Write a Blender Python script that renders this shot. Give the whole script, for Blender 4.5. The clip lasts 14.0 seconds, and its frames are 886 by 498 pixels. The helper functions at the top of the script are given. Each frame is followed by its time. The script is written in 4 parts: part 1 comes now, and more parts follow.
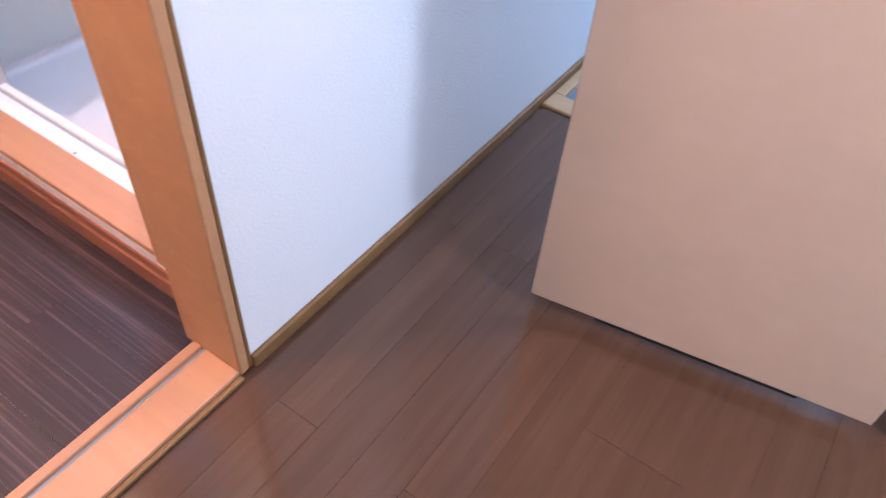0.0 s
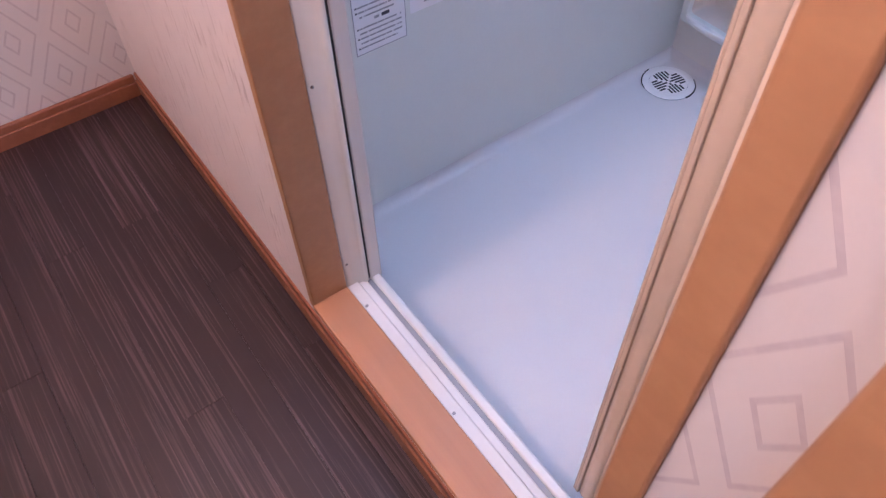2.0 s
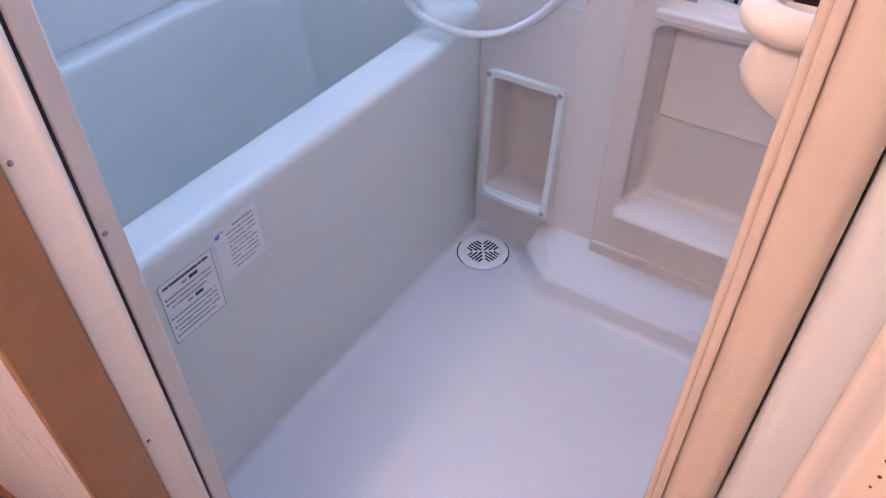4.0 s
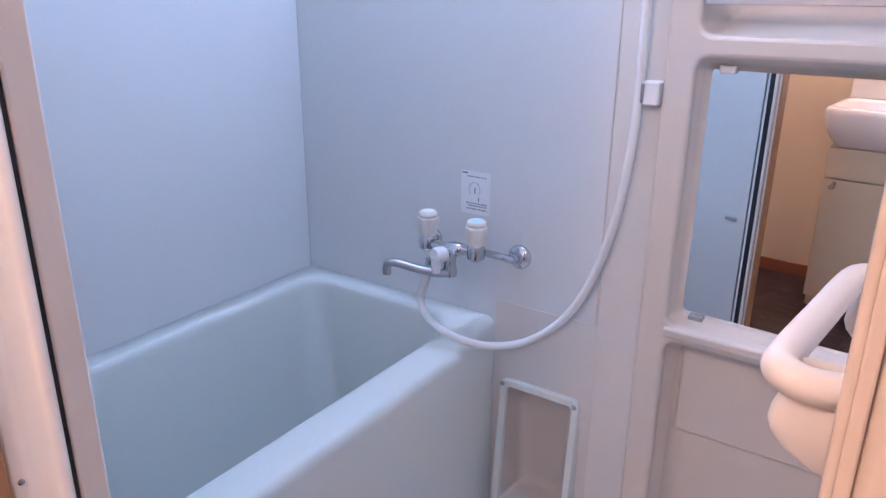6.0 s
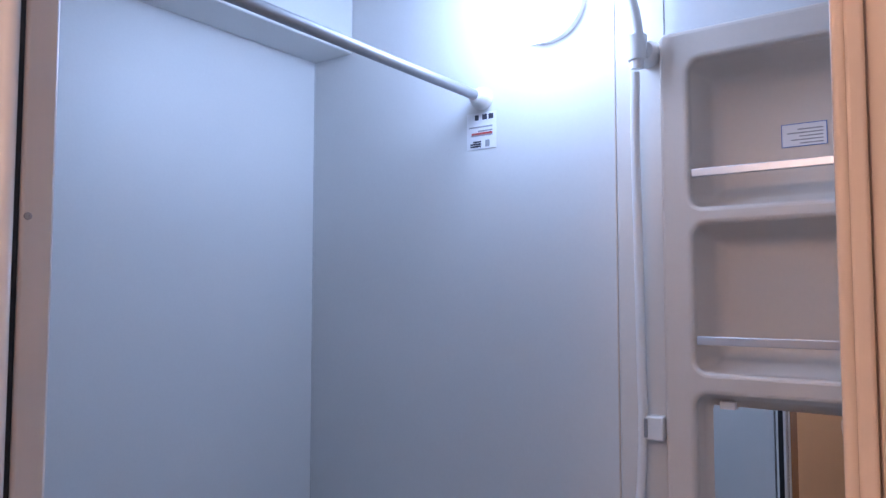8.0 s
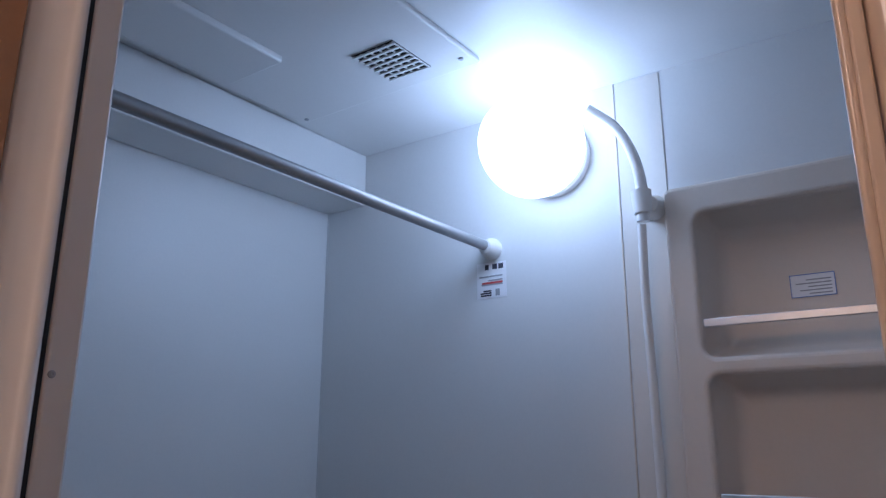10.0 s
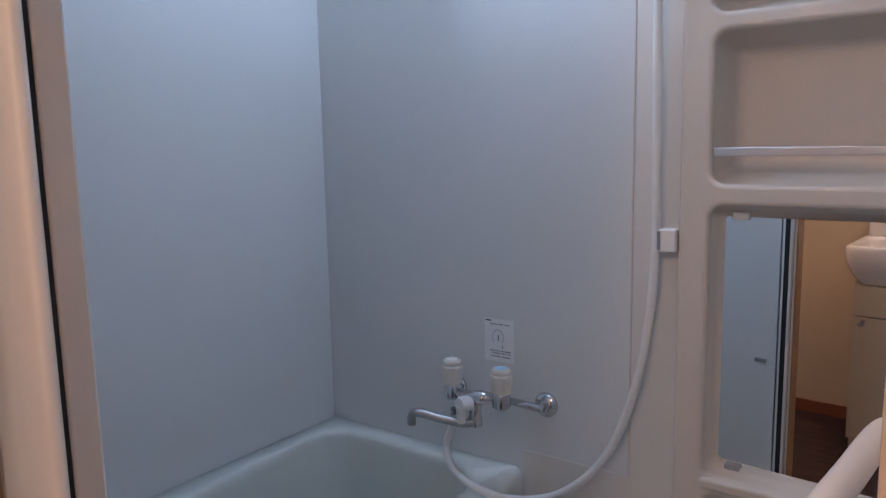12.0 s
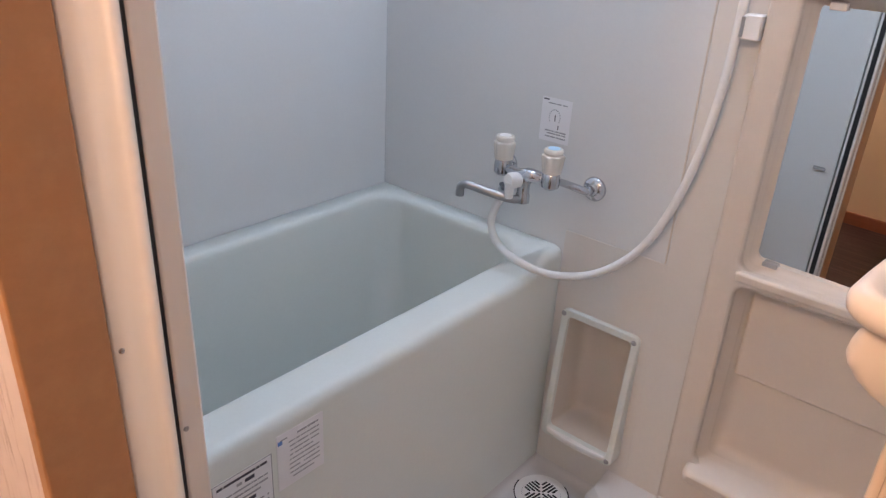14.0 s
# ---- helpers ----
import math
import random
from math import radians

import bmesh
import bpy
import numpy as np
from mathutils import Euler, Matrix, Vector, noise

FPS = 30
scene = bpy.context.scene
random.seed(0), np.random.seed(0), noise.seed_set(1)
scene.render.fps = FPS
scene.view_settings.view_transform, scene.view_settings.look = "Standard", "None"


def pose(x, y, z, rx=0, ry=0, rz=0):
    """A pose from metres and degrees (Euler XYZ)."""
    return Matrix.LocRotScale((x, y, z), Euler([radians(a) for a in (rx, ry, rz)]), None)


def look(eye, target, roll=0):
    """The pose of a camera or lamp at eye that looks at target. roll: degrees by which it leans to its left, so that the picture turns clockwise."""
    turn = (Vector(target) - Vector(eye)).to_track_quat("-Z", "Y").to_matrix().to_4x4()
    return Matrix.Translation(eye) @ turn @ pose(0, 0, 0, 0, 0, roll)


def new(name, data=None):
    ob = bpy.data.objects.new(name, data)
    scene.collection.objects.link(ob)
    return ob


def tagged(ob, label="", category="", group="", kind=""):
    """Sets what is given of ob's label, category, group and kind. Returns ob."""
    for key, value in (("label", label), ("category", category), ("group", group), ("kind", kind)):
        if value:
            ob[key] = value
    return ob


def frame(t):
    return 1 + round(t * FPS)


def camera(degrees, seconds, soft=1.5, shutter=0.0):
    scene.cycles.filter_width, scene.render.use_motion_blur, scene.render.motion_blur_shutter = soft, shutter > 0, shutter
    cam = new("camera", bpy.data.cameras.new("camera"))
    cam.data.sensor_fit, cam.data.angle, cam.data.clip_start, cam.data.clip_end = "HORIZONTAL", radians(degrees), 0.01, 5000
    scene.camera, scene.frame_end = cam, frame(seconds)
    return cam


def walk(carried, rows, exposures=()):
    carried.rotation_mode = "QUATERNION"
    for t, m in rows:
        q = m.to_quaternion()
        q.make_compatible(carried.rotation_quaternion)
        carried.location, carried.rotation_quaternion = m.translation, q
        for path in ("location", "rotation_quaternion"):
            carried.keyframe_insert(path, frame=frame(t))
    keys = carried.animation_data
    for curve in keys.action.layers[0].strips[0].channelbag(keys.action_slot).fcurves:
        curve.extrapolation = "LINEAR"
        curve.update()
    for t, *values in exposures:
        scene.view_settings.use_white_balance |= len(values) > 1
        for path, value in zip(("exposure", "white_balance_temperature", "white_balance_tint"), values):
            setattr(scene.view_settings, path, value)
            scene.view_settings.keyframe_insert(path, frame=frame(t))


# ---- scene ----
cam = camera(62.60, 14.0, soft=1.25, shutter=0.15)
PATH = [
    (0, pose(-0.083, -0.375, 0.915, 43.757, -3.361, -54.988)),
    (0.5, pose(-0.122, -0.289, 0.913, 43.490, -2.320, -40.233)),
    (1, pose(-0.084, -0.074, 1.048, 39.586, 0.002, -33.653)),
    (1.5, pose(-0.010, 0.108, 1.037, 40.758, 1.310, -34.775)),
    (2, pose(0.099, 0.274, 1.084, 38.608, 0.876, -36.265)),
    (2.5, look((0.18, 0.396, 1.154), (0.998, 1.265, -0.451), -1.1)),
    (2.7, look((0.2, 0.43, 1.164), (1.029, 1.268, -0.452), -2.8)),
    (3.75, pose(0.197, 0.447, 1.181, 43.900, 0.600, -56.300)),
    (4.8, look((0.196, 0.469, 1.171), (1.588, 1.397, 0.074), 0.4)),
    (5, look((0.195, 0.47, 1.178), (1.614, 1.414, 0.132), 1.0)),
    (5.5, look((0.194, 0.465, 1.186), (1.698, 1.476, 0.338), 0.3)),
    (6, look((0.196, 0.464, 1.199), (1.756, 1.523, 0.533), 0.4)),
    (6.5, look((0.186, 0.456, 1.198), (1.799, 1.553, 0.759), 0.6)),
    (7, look((0.196, 0.448, 1.218), (1.826, 1.582, 0.981), 0.3)),
    (7.5, look((0.202, 0.452, 1.24), (1.844, 1.594, 1.2), 0.3)),
    (8, look((0.194, 0.443, 1.266), (1.821, 1.599, 1.39), -0.0)),
    (8.5, look((0.192, 0.437, 1.274), (1.788, 1.602, 1.585), 0.2)),
    (8.7, look((0.188, 0.442, 1.275), (1.775, 1.595, 1.665), 0.5)),
    (9.75, pose(0.182, 0.453, 1.278, 105.500, -0.100, -54.300)),
    (10.8, look((0.184, 0.45, 1.256), (1.804, 1.604, 1.468), -0.7)),
    (11, look((0.179, 0.449, 1.255), (1.804, 1.611, 1.35), -1.2)),
    (11.5, look((0.184, 0.451, 1.233), (1.800, 1.624, 1.110), -1.3)),
    (12, look((0.187, 0.456, 1.212), (1.788, 1.62, 0.927), -1.2)),
    (12.5, look((0.189, 0.464, 1.204), (1.756, 1.601, 0.702), -1.2)),
    (13, look((0.187, 0.471, 1.193), (1.718, 1.577, 0.533), -0.8)),
    (13.5, look((0.187, 0.473, 1.195), (1.682, 1.555, 0.424), 0.2)),
    (14, look((0.178, 0.465, 1.193), (1.573, 1.616, 0.34), 3.1)),
]
EXPOSURE = [(0.0, 1.40, 5350, 27), (0.5, 1.16, 5320, 27), (1.0, 1.05, 5200, 27), (1.5, 0.88, 4850, 29), (2.0, 0.70, 5000, 31), (2.5, 0.60, 5150, 32), (5.0, 0.66, 5250, 28), (6.0, 0.54, 5280, 28), (7.0, 0.12, 5280, 28), (7.5, -0.10, 5280, 28), (8.0, -0.52, 5280, 26), (8.5, -1.00, 5260, 23), (9.75, -1.45, 5300, 21), (11.0, -1.32, 5400, 21), (11.5, -0.74, 5620, 22), (12.0, -0.62, 5800, 20), (12.5, 0.00, 6020, 18), (13.5, 0.38, 6380, 20), (14.0, 0.42, 6480, 21)]
walk(cam, PATH, EXPOSURE)

# ---- world and lights ----
world = bpy.data.worlds.new("world")
scene.world = world
world.use_nodes = True
wn = world.node_tree.nodes
sky = wn.new("ShaderNodeTexSky")
sky.sky_type = 'NISHITA'
sky.sun_disc = False
sky.sun_elevation = radians(35)
world.node_tree.links.new(sky.outputs[0], wn["Background"].inputs[0])
wn["Background"].inputs[1].default_value = 0.1


def area_lamp(name, m, sx, sy, watts, colour):
    d = bpy.data.lights.new(name, 'AREA')
    d.shape, d.size, d.size_y, d.energy, d.color = 'RECTANGLE', sx, sy, watts, colour
    ob = new(name, d)
    ob.matrix_world = m
    return tagged(ob, kind="structure")


# daylight of the window in the small room off the corridor, and in the far room
area_lamp("window_light", look((0.42, -1.50, 1.35), (0.42, 0.2, 0.7)), 0.30, 0.8, 7.6, (0.88, 0.98, 0.97))
area_lamp("far_window_light", look((3.0, -0.6, 1.5), (1.5, -0.2, 0.0)), 1.0, 1.0, 20, (0.66, 0.86, 1.0))
# lamp of the washroom, an added fill light in the corridor, and the wall lamp of the bath
wash_bulb = bpy.data.lights.new("washroom_light", 'POINT')
wash_bulb.energy, wash_bulb.color, wash_bulb.shadow_soft_size = 26, (1.0, 0.71, 0.49), 0.07
wash_bulb_ob = new("washroom_light", wash_bulb)
wash_bulb_ob.location = (-0.56, 0.91, 2.09)
tagged(wash_bulb_ob, kind="structure")
# unseen fill that brightens the door leaf and corridor; no fitting belongs to it
area_lamp("corridor_fill", look((-0.9, -0.25, 2.22), (-0.9, -0.251, 0.0)), 0.25, 0.25, 5.5, (1.0, 0.80, 0.62))
bulb = bpy.data.lights.new("bath_light", 'POINT')
bulb.energy, bulb.color, bulb.shadow_soft_size = 6.9, (0.555, 0.77, 1.0), 0.085
bulb_ob = new("bath_light", bulb)
bulb_ob.location = (1.318, 1.075, 1.826)
tagged(bulb_ob, kind="structure")


# ---- materials ----
def mat(name, colour, rough=0.5, metal=0.0, grain=0.06, scale=8.0, bump=0.05, fine=90.0, stretch=(1, 1, 1), spec=0.5):
    """A surface with two scales of variation in colour and a fine relief."""
    m = bpy.data.materials.new(name)
    m.use_nodes = True
    nt = m.node_tree
    n, l = nt.nodes, nt.links
    b = n["Principled BSDF"]
    b.inputs["Roughness"].default_value = rough
    b.inputs["Metallic"].default_value = metal
    b.inputs["Specular IOR Level"].default_value = spec
    tc = n.new("ShaderNodeTexCoord")
    mp = n.new("ShaderNodeMapping")
    mp.inputs["Scale"].default_value = stretch
    l.new(tc.outputs["Object"], mp.inputs[0])
    big = n.new("ShaderNodeTexNoise")
    big.inputs["Scale"].default_value, big.inputs["Detail"].default_value = scale, 4
    small = n.new("ShaderNodeTexNoise")
    small.inputs["Scale"].default_value, small.inputs["Detail"].default_value = fine, 3
    for t in (big, small):
        l.new(mp.outputs[0], t.inputs["Vector"])
    mix = n.new("ShaderNodeMath")
    mix.operation = 'ADD'
    l.new(big.outputs["Fac"], mix.inputs[0])
    l.new(small.outputs["Fac"], mix.inputs[1])
    ramp = n.new("ShaderNodeMapRange")
    ramp.inputs["From Min"].default_value, ramp.inputs["From Max"].default_value = 0.6, 1.4
    ramp.inputs["To Min"].default_value, ramp.inputs["To Max"].default_value = 1 - grain, 1 + grain
    l.new(mix.outputs[0], ramp.inputs[0])
    sc = n.new("ShaderNodeVectorMath")
    sc.operation = 'SCALE'
    sc.inputs[0].default_value = colour
    l.new(ramp.outputs[0], sc.inputs["Scale"])
    l.new(sc.outputs[0], b.inputs["Base Color"])
    rr = n.new("ShaderNodeMapRange")
    rr.inputs["To Min"].default_value, rr.inputs["To Max"].default_value = max(rough - 0.05, 0.02), min(rough + 0.05, 1)
    l.new(big.outputs["Fac"], rr.inputs[0])
    l.new(rr.outputs[0], b.inputs["Roughness"])
    if bump:
        bp = n.new("ShaderNodeBump")
        bp.inputs["Strength"].default_value, bp.inputs["Distance"].default_value = bump, 0.002
        l.new(small.outputs["Fac"], bp.inputs["Height"])
        l.new(bp.outputs[0], b.inputs["Normal"])
    return m


def glow(name, colour, strength):
    m = bpy.data.materials.new(name)
    m.use_nodes = True
    b = m.node_tree.nodes["Principled BSDF"]
    b.inputs["Emission Color"].default_value = (*colour, 1)
    b.inputs["Emission Strength"].default_value = strength
    b.inputs["Base Color"].default_value = (0.8, 0.8, 0.8, 1)
    return m


def streaked(name, dark, light, along, across, fine_across, rough, hue=0.12, sharp=(0.45, 0.72), bump=0.25, coarse=0.55):
    """Long streaks (wood print): along and across are the noise's scales; each piece has its own shade."""
    m = bpy.data.materials.new(name)
    m.use_nodes = True
    nt = m.node_tree
    n, l = nt.nodes, nt.links
    b = n["Principled BSDF"]
    tc = n.new("ShaderNodeTexCoord")
    info = n.new("ShaderNodeObjectInfo")
    jump = n.new("ShaderNodeVectorMath")
    jump.operation = 'SCALE'
    jump.inputs[0].default_value = (13.0, 7.0, 5.0)
    l.new(info.outputs["Random"], jump.inputs["Scale"])
    add = n.new("ShaderNodeVectorMath")
    l.new(tc.outputs["Object"], add.inputs[0])
    l.new(jump.outputs[0], add.inputs[1])
    fac = []
    for ac in (across, fine_across):
        mp = n.new("ShaderNodeMapping")
        mp.inputs["Scale"].default_value = (ac, along, ac)
        l.new(add.outputs[0], mp.inputs[0])
        t = n.new("ShaderNodeTexNoise")
        t.inputs["Scale"].default_value, t.inputs["Detail"].default_value, t.inputs["Roughness"].default_value = 1.0, 5, 0.62
        l.new(mp.outputs[0], t.inputs["Vector"])
        fac.append(t)
    mx = n.new("ShaderNodeMath")
    mx.operation = 'MULTIPLY_ADD'
    mx.inputs[1].default_value = coarse
    l.new(fac[0].outputs["Fac"], mx.inputs[0])
    half = n.new("ShaderNodeMath")
    half.operation = 'MULTIPLY'
    half.inputs[1].default_value = 1 - coarse
    l.new(fac[1].outputs["Fac"], half.inputs[0])
    l.new(half.outputs[0], mx.inputs[2])
    rp = n.new("ShaderNodeValToRGB")
    rp.color_ramp.elements[0].position, rp.color_ramp.elements[1].position = sharp
    rp.color_ramp.elements[0].color, rp.color_ramp.elements[1].color = (*dark, 1), (*light, 1)
    l.new(mx.outputs[0], rp.inputs[0])
    sh = n.new("ShaderNodeMapRange")
    sh.inputs["To Min"].default_value, sh.inputs["To Max"].default_value = 1 - hue, 1 + hue
    l.new(info.outputs["Random"], sh.inputs[0])
    sc = n.new("ShaderNodeVectorMath")
    sc.operation = 'SCALE'
    l.new(rp.outputs[0], sc.inputs[0])
    l.new(sh.outputs[0], sc.inputs["Scale"])
    l.new(sc.outputs[0], b.inputs["Base Color"])
    b.inputs["Roughness"].default_value = rough
    bp = n.new("ShaderNodeBump")
    bp.inputs["Strength"].default_value, bp.inputs["Distance"].default_value = bump, 0.001
    l.new(mx.outputs[0], bp.inputs["Height"])
    l.new(bp.outputs[0], b.inputs["Normal"])
    return m


def diamonds(name, base, line, axis):
    """Wallpaper with nested diamonds; axis: 0 or 1, the way in which the wall runs."""
    m = bpy.data.materials.new(name)
    m.use_nodes = True
    nt = m.node_tree
    n, l = nt.nodes, nt.links
    b = n["Principled BSDF"]
    tc = n.new("ShaderNodeTexCoord")
    sp = n.new("ShaderNodeSeparateXYZ")
    l.new(tc.outputs["Object"], sp.inputs[0])

    def op(kind, a, c=None):
        q = n.new("ShaderNodeMath")
        q.operation = kind
        for i, v in enumerate((a, c)):
            if v is None:
                continue
            if isinstance(v, (int, float)):
                q.inputs[i].default_value = v
            else:
                l.new(v, q.inputs[i])
        return q.outputs[0]

    u = op('ABSOLUTE', op('SUBTRACT', op('FRACT', op('MULTIPLY', sp.outputs[axis], 1 / 0.122)), 0.5))
    v = op('ABSOLUTE', op('SUBTRACT', op('FRACT', op('MULTIPLY', sp.outputs[2], 1 / 0.215)), 0.5))
    d = op('ABSOLUTE', op('SUBTRACT', op('ADD', u, v), 0.5))
    ring = op('ABSOLUTE', op('SUBTRACT', op('FRACT', op('MULTIPLY', d, 4.0)), 0.5))
    line_f = op('LESS_THAN', ring, 0.075)
    nz = n.new("ShaderNodeTexNoise")
    nz.inputs["Scale"].default_value, nz.inputs["Detail"].default_value = 140, 3
    l.new(tc.outputs["Object"], nz.inputs["Vector"])
    f2 = op('MULTIPLY', line_f, op('ADD', nz.outputs["Fac"], 0.3))
    mx = n.new("ShaderNodeMix")
    mx.data_type = 'RGBA'
    mx.inputs[6].default_value, mx.inputs[7].default_value = (*base, 1), (*line, 1)
    l.new(f2, mx.inputs[0])
    l.new(mx.outputs[2], b.inputs["Base Color"])
    b.inputs["Roughness"].default_value = 0.6
    bp = n.new("ShaderNodeBump")
    bp.inputs["Strength"].default_value, bp.inputs["Distance"].default_value = 0.4, 0.001
    l.new(op('ADD', line_f, nz.outputs["Fac"]), bp.inputs["Height"])
    l.new(bp.outputs[0], b.inputs["Normal"])
    return m


def barked(name, base, groove):
    """Wallpaper with short upright grooves, in patches."""
    m = mat(name, base, 0.65, grain=0.03, scale=6, bump=0.4, fine=160)
    n, l = m.node_tree.nodes, m.node_tree.links
    b = n["Principled BSDF"]
    tc = n.new("ShaderNodeTexCoord")
    fields = []
    for scale, size, lo, hi in (((150, 150, 15), 1.0, 0.56, 0.66), ((9, 9, 5), 1.0, 0.42, 0.62)):
        mp = n.new("ShaderNodeMapping")
        mp.inputs["Scale"].default_value = scale
        l.new(tc.outputs["Object"], mp.inputs[0])
        t = n.new("ShaderNodeTexNoise")
        t.inputs["Scale"].default_value, t.inputs["Detail"].default_value = size, 2
        l.new(mp.outputs[0], t.inputs["Vector"])
        g = n.new("ShaderNodeMapRange")
        g.inputs["From Min"].default_value, g.inputs["From Max"].default_value = lo, hi
        l.new(t.outputs["Fac"], g.inputs[0])
        fields.append(g.outputs[0])
    both = n.new("ShaderNodeMath")
    both.operation = 'MULTIPLY'
    l.new(fields[0], both.inputs[0])
    l.new(fields[1], both.inputs[1])
    mx = n.new("ShaderNodeMix")
    mx.data_type = 'RGBA'
    l.new(both.outputs[0], mx.inputs[0])
    l.new(b.inputs["Base Color"].links[0].from_socket, mx.inputs[6])
    mx.inputs[7].default_value = (*groove, 1)
    l.new(mx.outputs[2], b.inputs["Base Color"])
    bp = n.new("ShaderNodeBump")
    bp.invert = True
    bp.inputs["Strength"].default_value, bp.inputs["Distance"].default_value = 0.7, 0.002
    l.new(both.outputs[0], bp.inputs["Height"])
    l.new(b.inputs["Normal"].links[0].from_socket, bp.inputs["Normal"])
    l.new(bp.outputs[0], b.inputs["Normal"])
    return m


M_BATHWALL = mat("bath_wall_panel", (0.71, 0.715, 0.71), 0.40, grain=0.02, scale=3, bump=0.04, fine=160)
M_MOULD = mat("moulded_plastic", (0.66, 0.59, 0.52), 0.38, grain=0.02, scale=4, bump=0.03, fine=140)
M_LOWER = mat("lower_wall_plastic", (0.71, 0.68, 0.64), 0.40, grain=0.02, scale=4, bump=0.03, fine=140)
M_TUB = mat("tub_plastic", (0.72, 0.75, 0.71), 0.35, grain=0.02, scale=3, bump=0.02, fine=150)
M_BATHFLOOR = mat("bath_floor_plastic", (0.66, 0.64, 0.63), 0.4, grain=0.02, scale=5, bump=0.12, fine=260)
M_WHITE = mat("white_plastic", (0.80, 0.79, 0.77), 0.36, grain=0.02, bump=0.02)
M_CREAM = mat("cream_plastic", (0.65, 0.53, 0.42), 0.24, grain=0.02, bump=0.02)
M_PVC = mat("white_door_profile", (0.80, 0.77, 0.73), 0.24, grain=0.03, bump=0.03, stretch=(1, 1, 0.1))
M_RUBBER = mat("black_gasket", (0.015, 0.015, 0.017), 0.6, grain=0.3)
M_CHROME = mat("chrome", (0.56, 0.58, 0.62), 0.09, 1.0, grain=0.03, bump=0.01)
M_STEEL = mat("brushed_steel", (0.40, 0.40, 0.41), 0.36, 1.0, grain=0.05, bump=0.03)
M_ALU = mat("aluminium_bar", (0.58, 0.60, 0.64), 0.34, 0.8, grain=0.03)
M_MIRROR = mat("mirror_glass", (0.86, 0.88, 0.88), 0.0, 1.0, grain=0.0, bump=0.0)
M_MIRROR.node_tree.links.remove(M_MIRROR.node_tree.nodes["Principled BSDF"].inputs["Roughness"].links[0])
M_MIRROR.node_tree.nodes["Principled BSDF"].inputs["Roughness"].default_value = 0.0
M_PAPER = mat("sticker_paper", (0.84, 0.84, 0.86), 0.5, grain=0.02)
M_INK = mat("dark_ink", (0.05, 0.05, 0.07), 0.6)
M_BLUE = mat("blue_ink", (0.10, 0.22, 0.55), 0.6)
M_RED = mat("red_ink", (0.55, 0.08, 0.07), 0.6)
M_GLOBE = glow("lamp_globe", (0.80, 0.91, 1.0), 8.0)
M_WOOD = streaked("orange_wood", (0.47, 0.232, 0.118), (0.54, 0.280, 0.146), 1.5, 18, 60, 0.42, hue=0.03, bump=0.08)
M_WOODZ = streaked("orange_wood_upright", (0.48, 0.245, 0.112), (0.55, 0.293, 0.138), 18, 18, 60, 0.42, hue=0.03, bump=0.05)
M_BASE = streaked("baseboard_wood", (0.27, 0.10, 0.05), (0.34, 0.13, 0.065), 1.5, 25, 80, 0.4, hue=0.03, bump=0.08)
M_DARKFLOOR = streaked("dark_vinyl_planks", (0.026, 0.0115, 0.0130), (0.23, 0.145, 0.145), 2.0, 30, 230, 0.42, hue=0.03, sharp=(0.51, 0.80), coarse=0.30)
M_HALLFLOOR = streaked("brown_wood_planks", (0.088, 0.043, 0.024), (0.116, 0.060, 0.034), 2.0, 14, 60, 0.12, hue=0.05, bump=0.03)
M_LEAF = streaked("pale_door_veneer", (0.50, 0.37, 0.275), (0.53, 0.395, 0.30), 14, 14, 40, 0.45, hue=0.02, bump=0.05)
M_PALEWOOD = streaked("pale_frame_wood", (0.50, 0.33, 0.17), (0.58, 0.40, 0.22), 2, 20, 60, 0.45, hue=0.03)
M_WHITEWALL = mat("white_wallpaper", (0.76, 0.76, 0.75), 0.75, grain=0.03, scale=4, bump=0.35, fine=220)
M_CEIL = mat("white_ceiling", (0.78, 0.77, 0.75), 0.8, grain=0.02, bump=0.2, fine=200)
M_STRIPE = barked("streaked_wallpaper", (0.84, 0.76, 0.76), (0.66, 0.57, 0.57))
M_DIAM_X = diamonds("diamond_wallpaper", (0.73, 0.67, 0.67), (0.57, 0.50, 0.52), 0)
M_DIAM_Y = diamonds("diamond_wallpaper_side", (0.76, 0.70, 0.70), (0.60, 0.53, 0.56), 1)
M_BEIGEWALL = mat("beige_wallpaper", (0.75, 0.63, 0.44), 0.7, grain=0.03, scale=5, bump=0.3, fine=200)
M_CARPET = mat("blue_grey_carpet", (0.20, 0.25, 0.31), 0.95, grain=0.35, scale=60, bump=0.8, fine=220)
M_VANITY = mat("beige_cabinet_laminate", (0.60, 0.52, 0.38), 0.4, grain=0.03)
M_CERAMIC = mat("white_ceramic", (0.80, 0.79, 0.77), 0.12, grain=0.01, bump=0.0)
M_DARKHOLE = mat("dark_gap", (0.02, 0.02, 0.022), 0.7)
M_RUST = mat("rust", (0.06, 0.03, 0.02), 0.8, grain=0.3)
M_EDGE = streaked("olive_brown_trim", (0.20, 0.100, 0.030), (0.26, 0.135, 0.042), 2, 20, 70, 0.55, hue=0.02)
M_SLIDE = streaked("tan_door_veneer", (0.30, 0.19, 0.12), (0.34, 0.22, 0.14), 14, 14, 40, 0.5, hue=0.02, bump=0.05)
M_CLOSET = streaked("dark_closet_veneer", (0.060, 0.034, 0.022), (0.085, 0.050, 0.032), 12, 14, 50, 0.4, hue=0.02, bump=0.05)
M_KNOB = mat("knob_plastic", (0.76, 0.71, 0.64), 0.22, grain=0.03, bump=0.02)
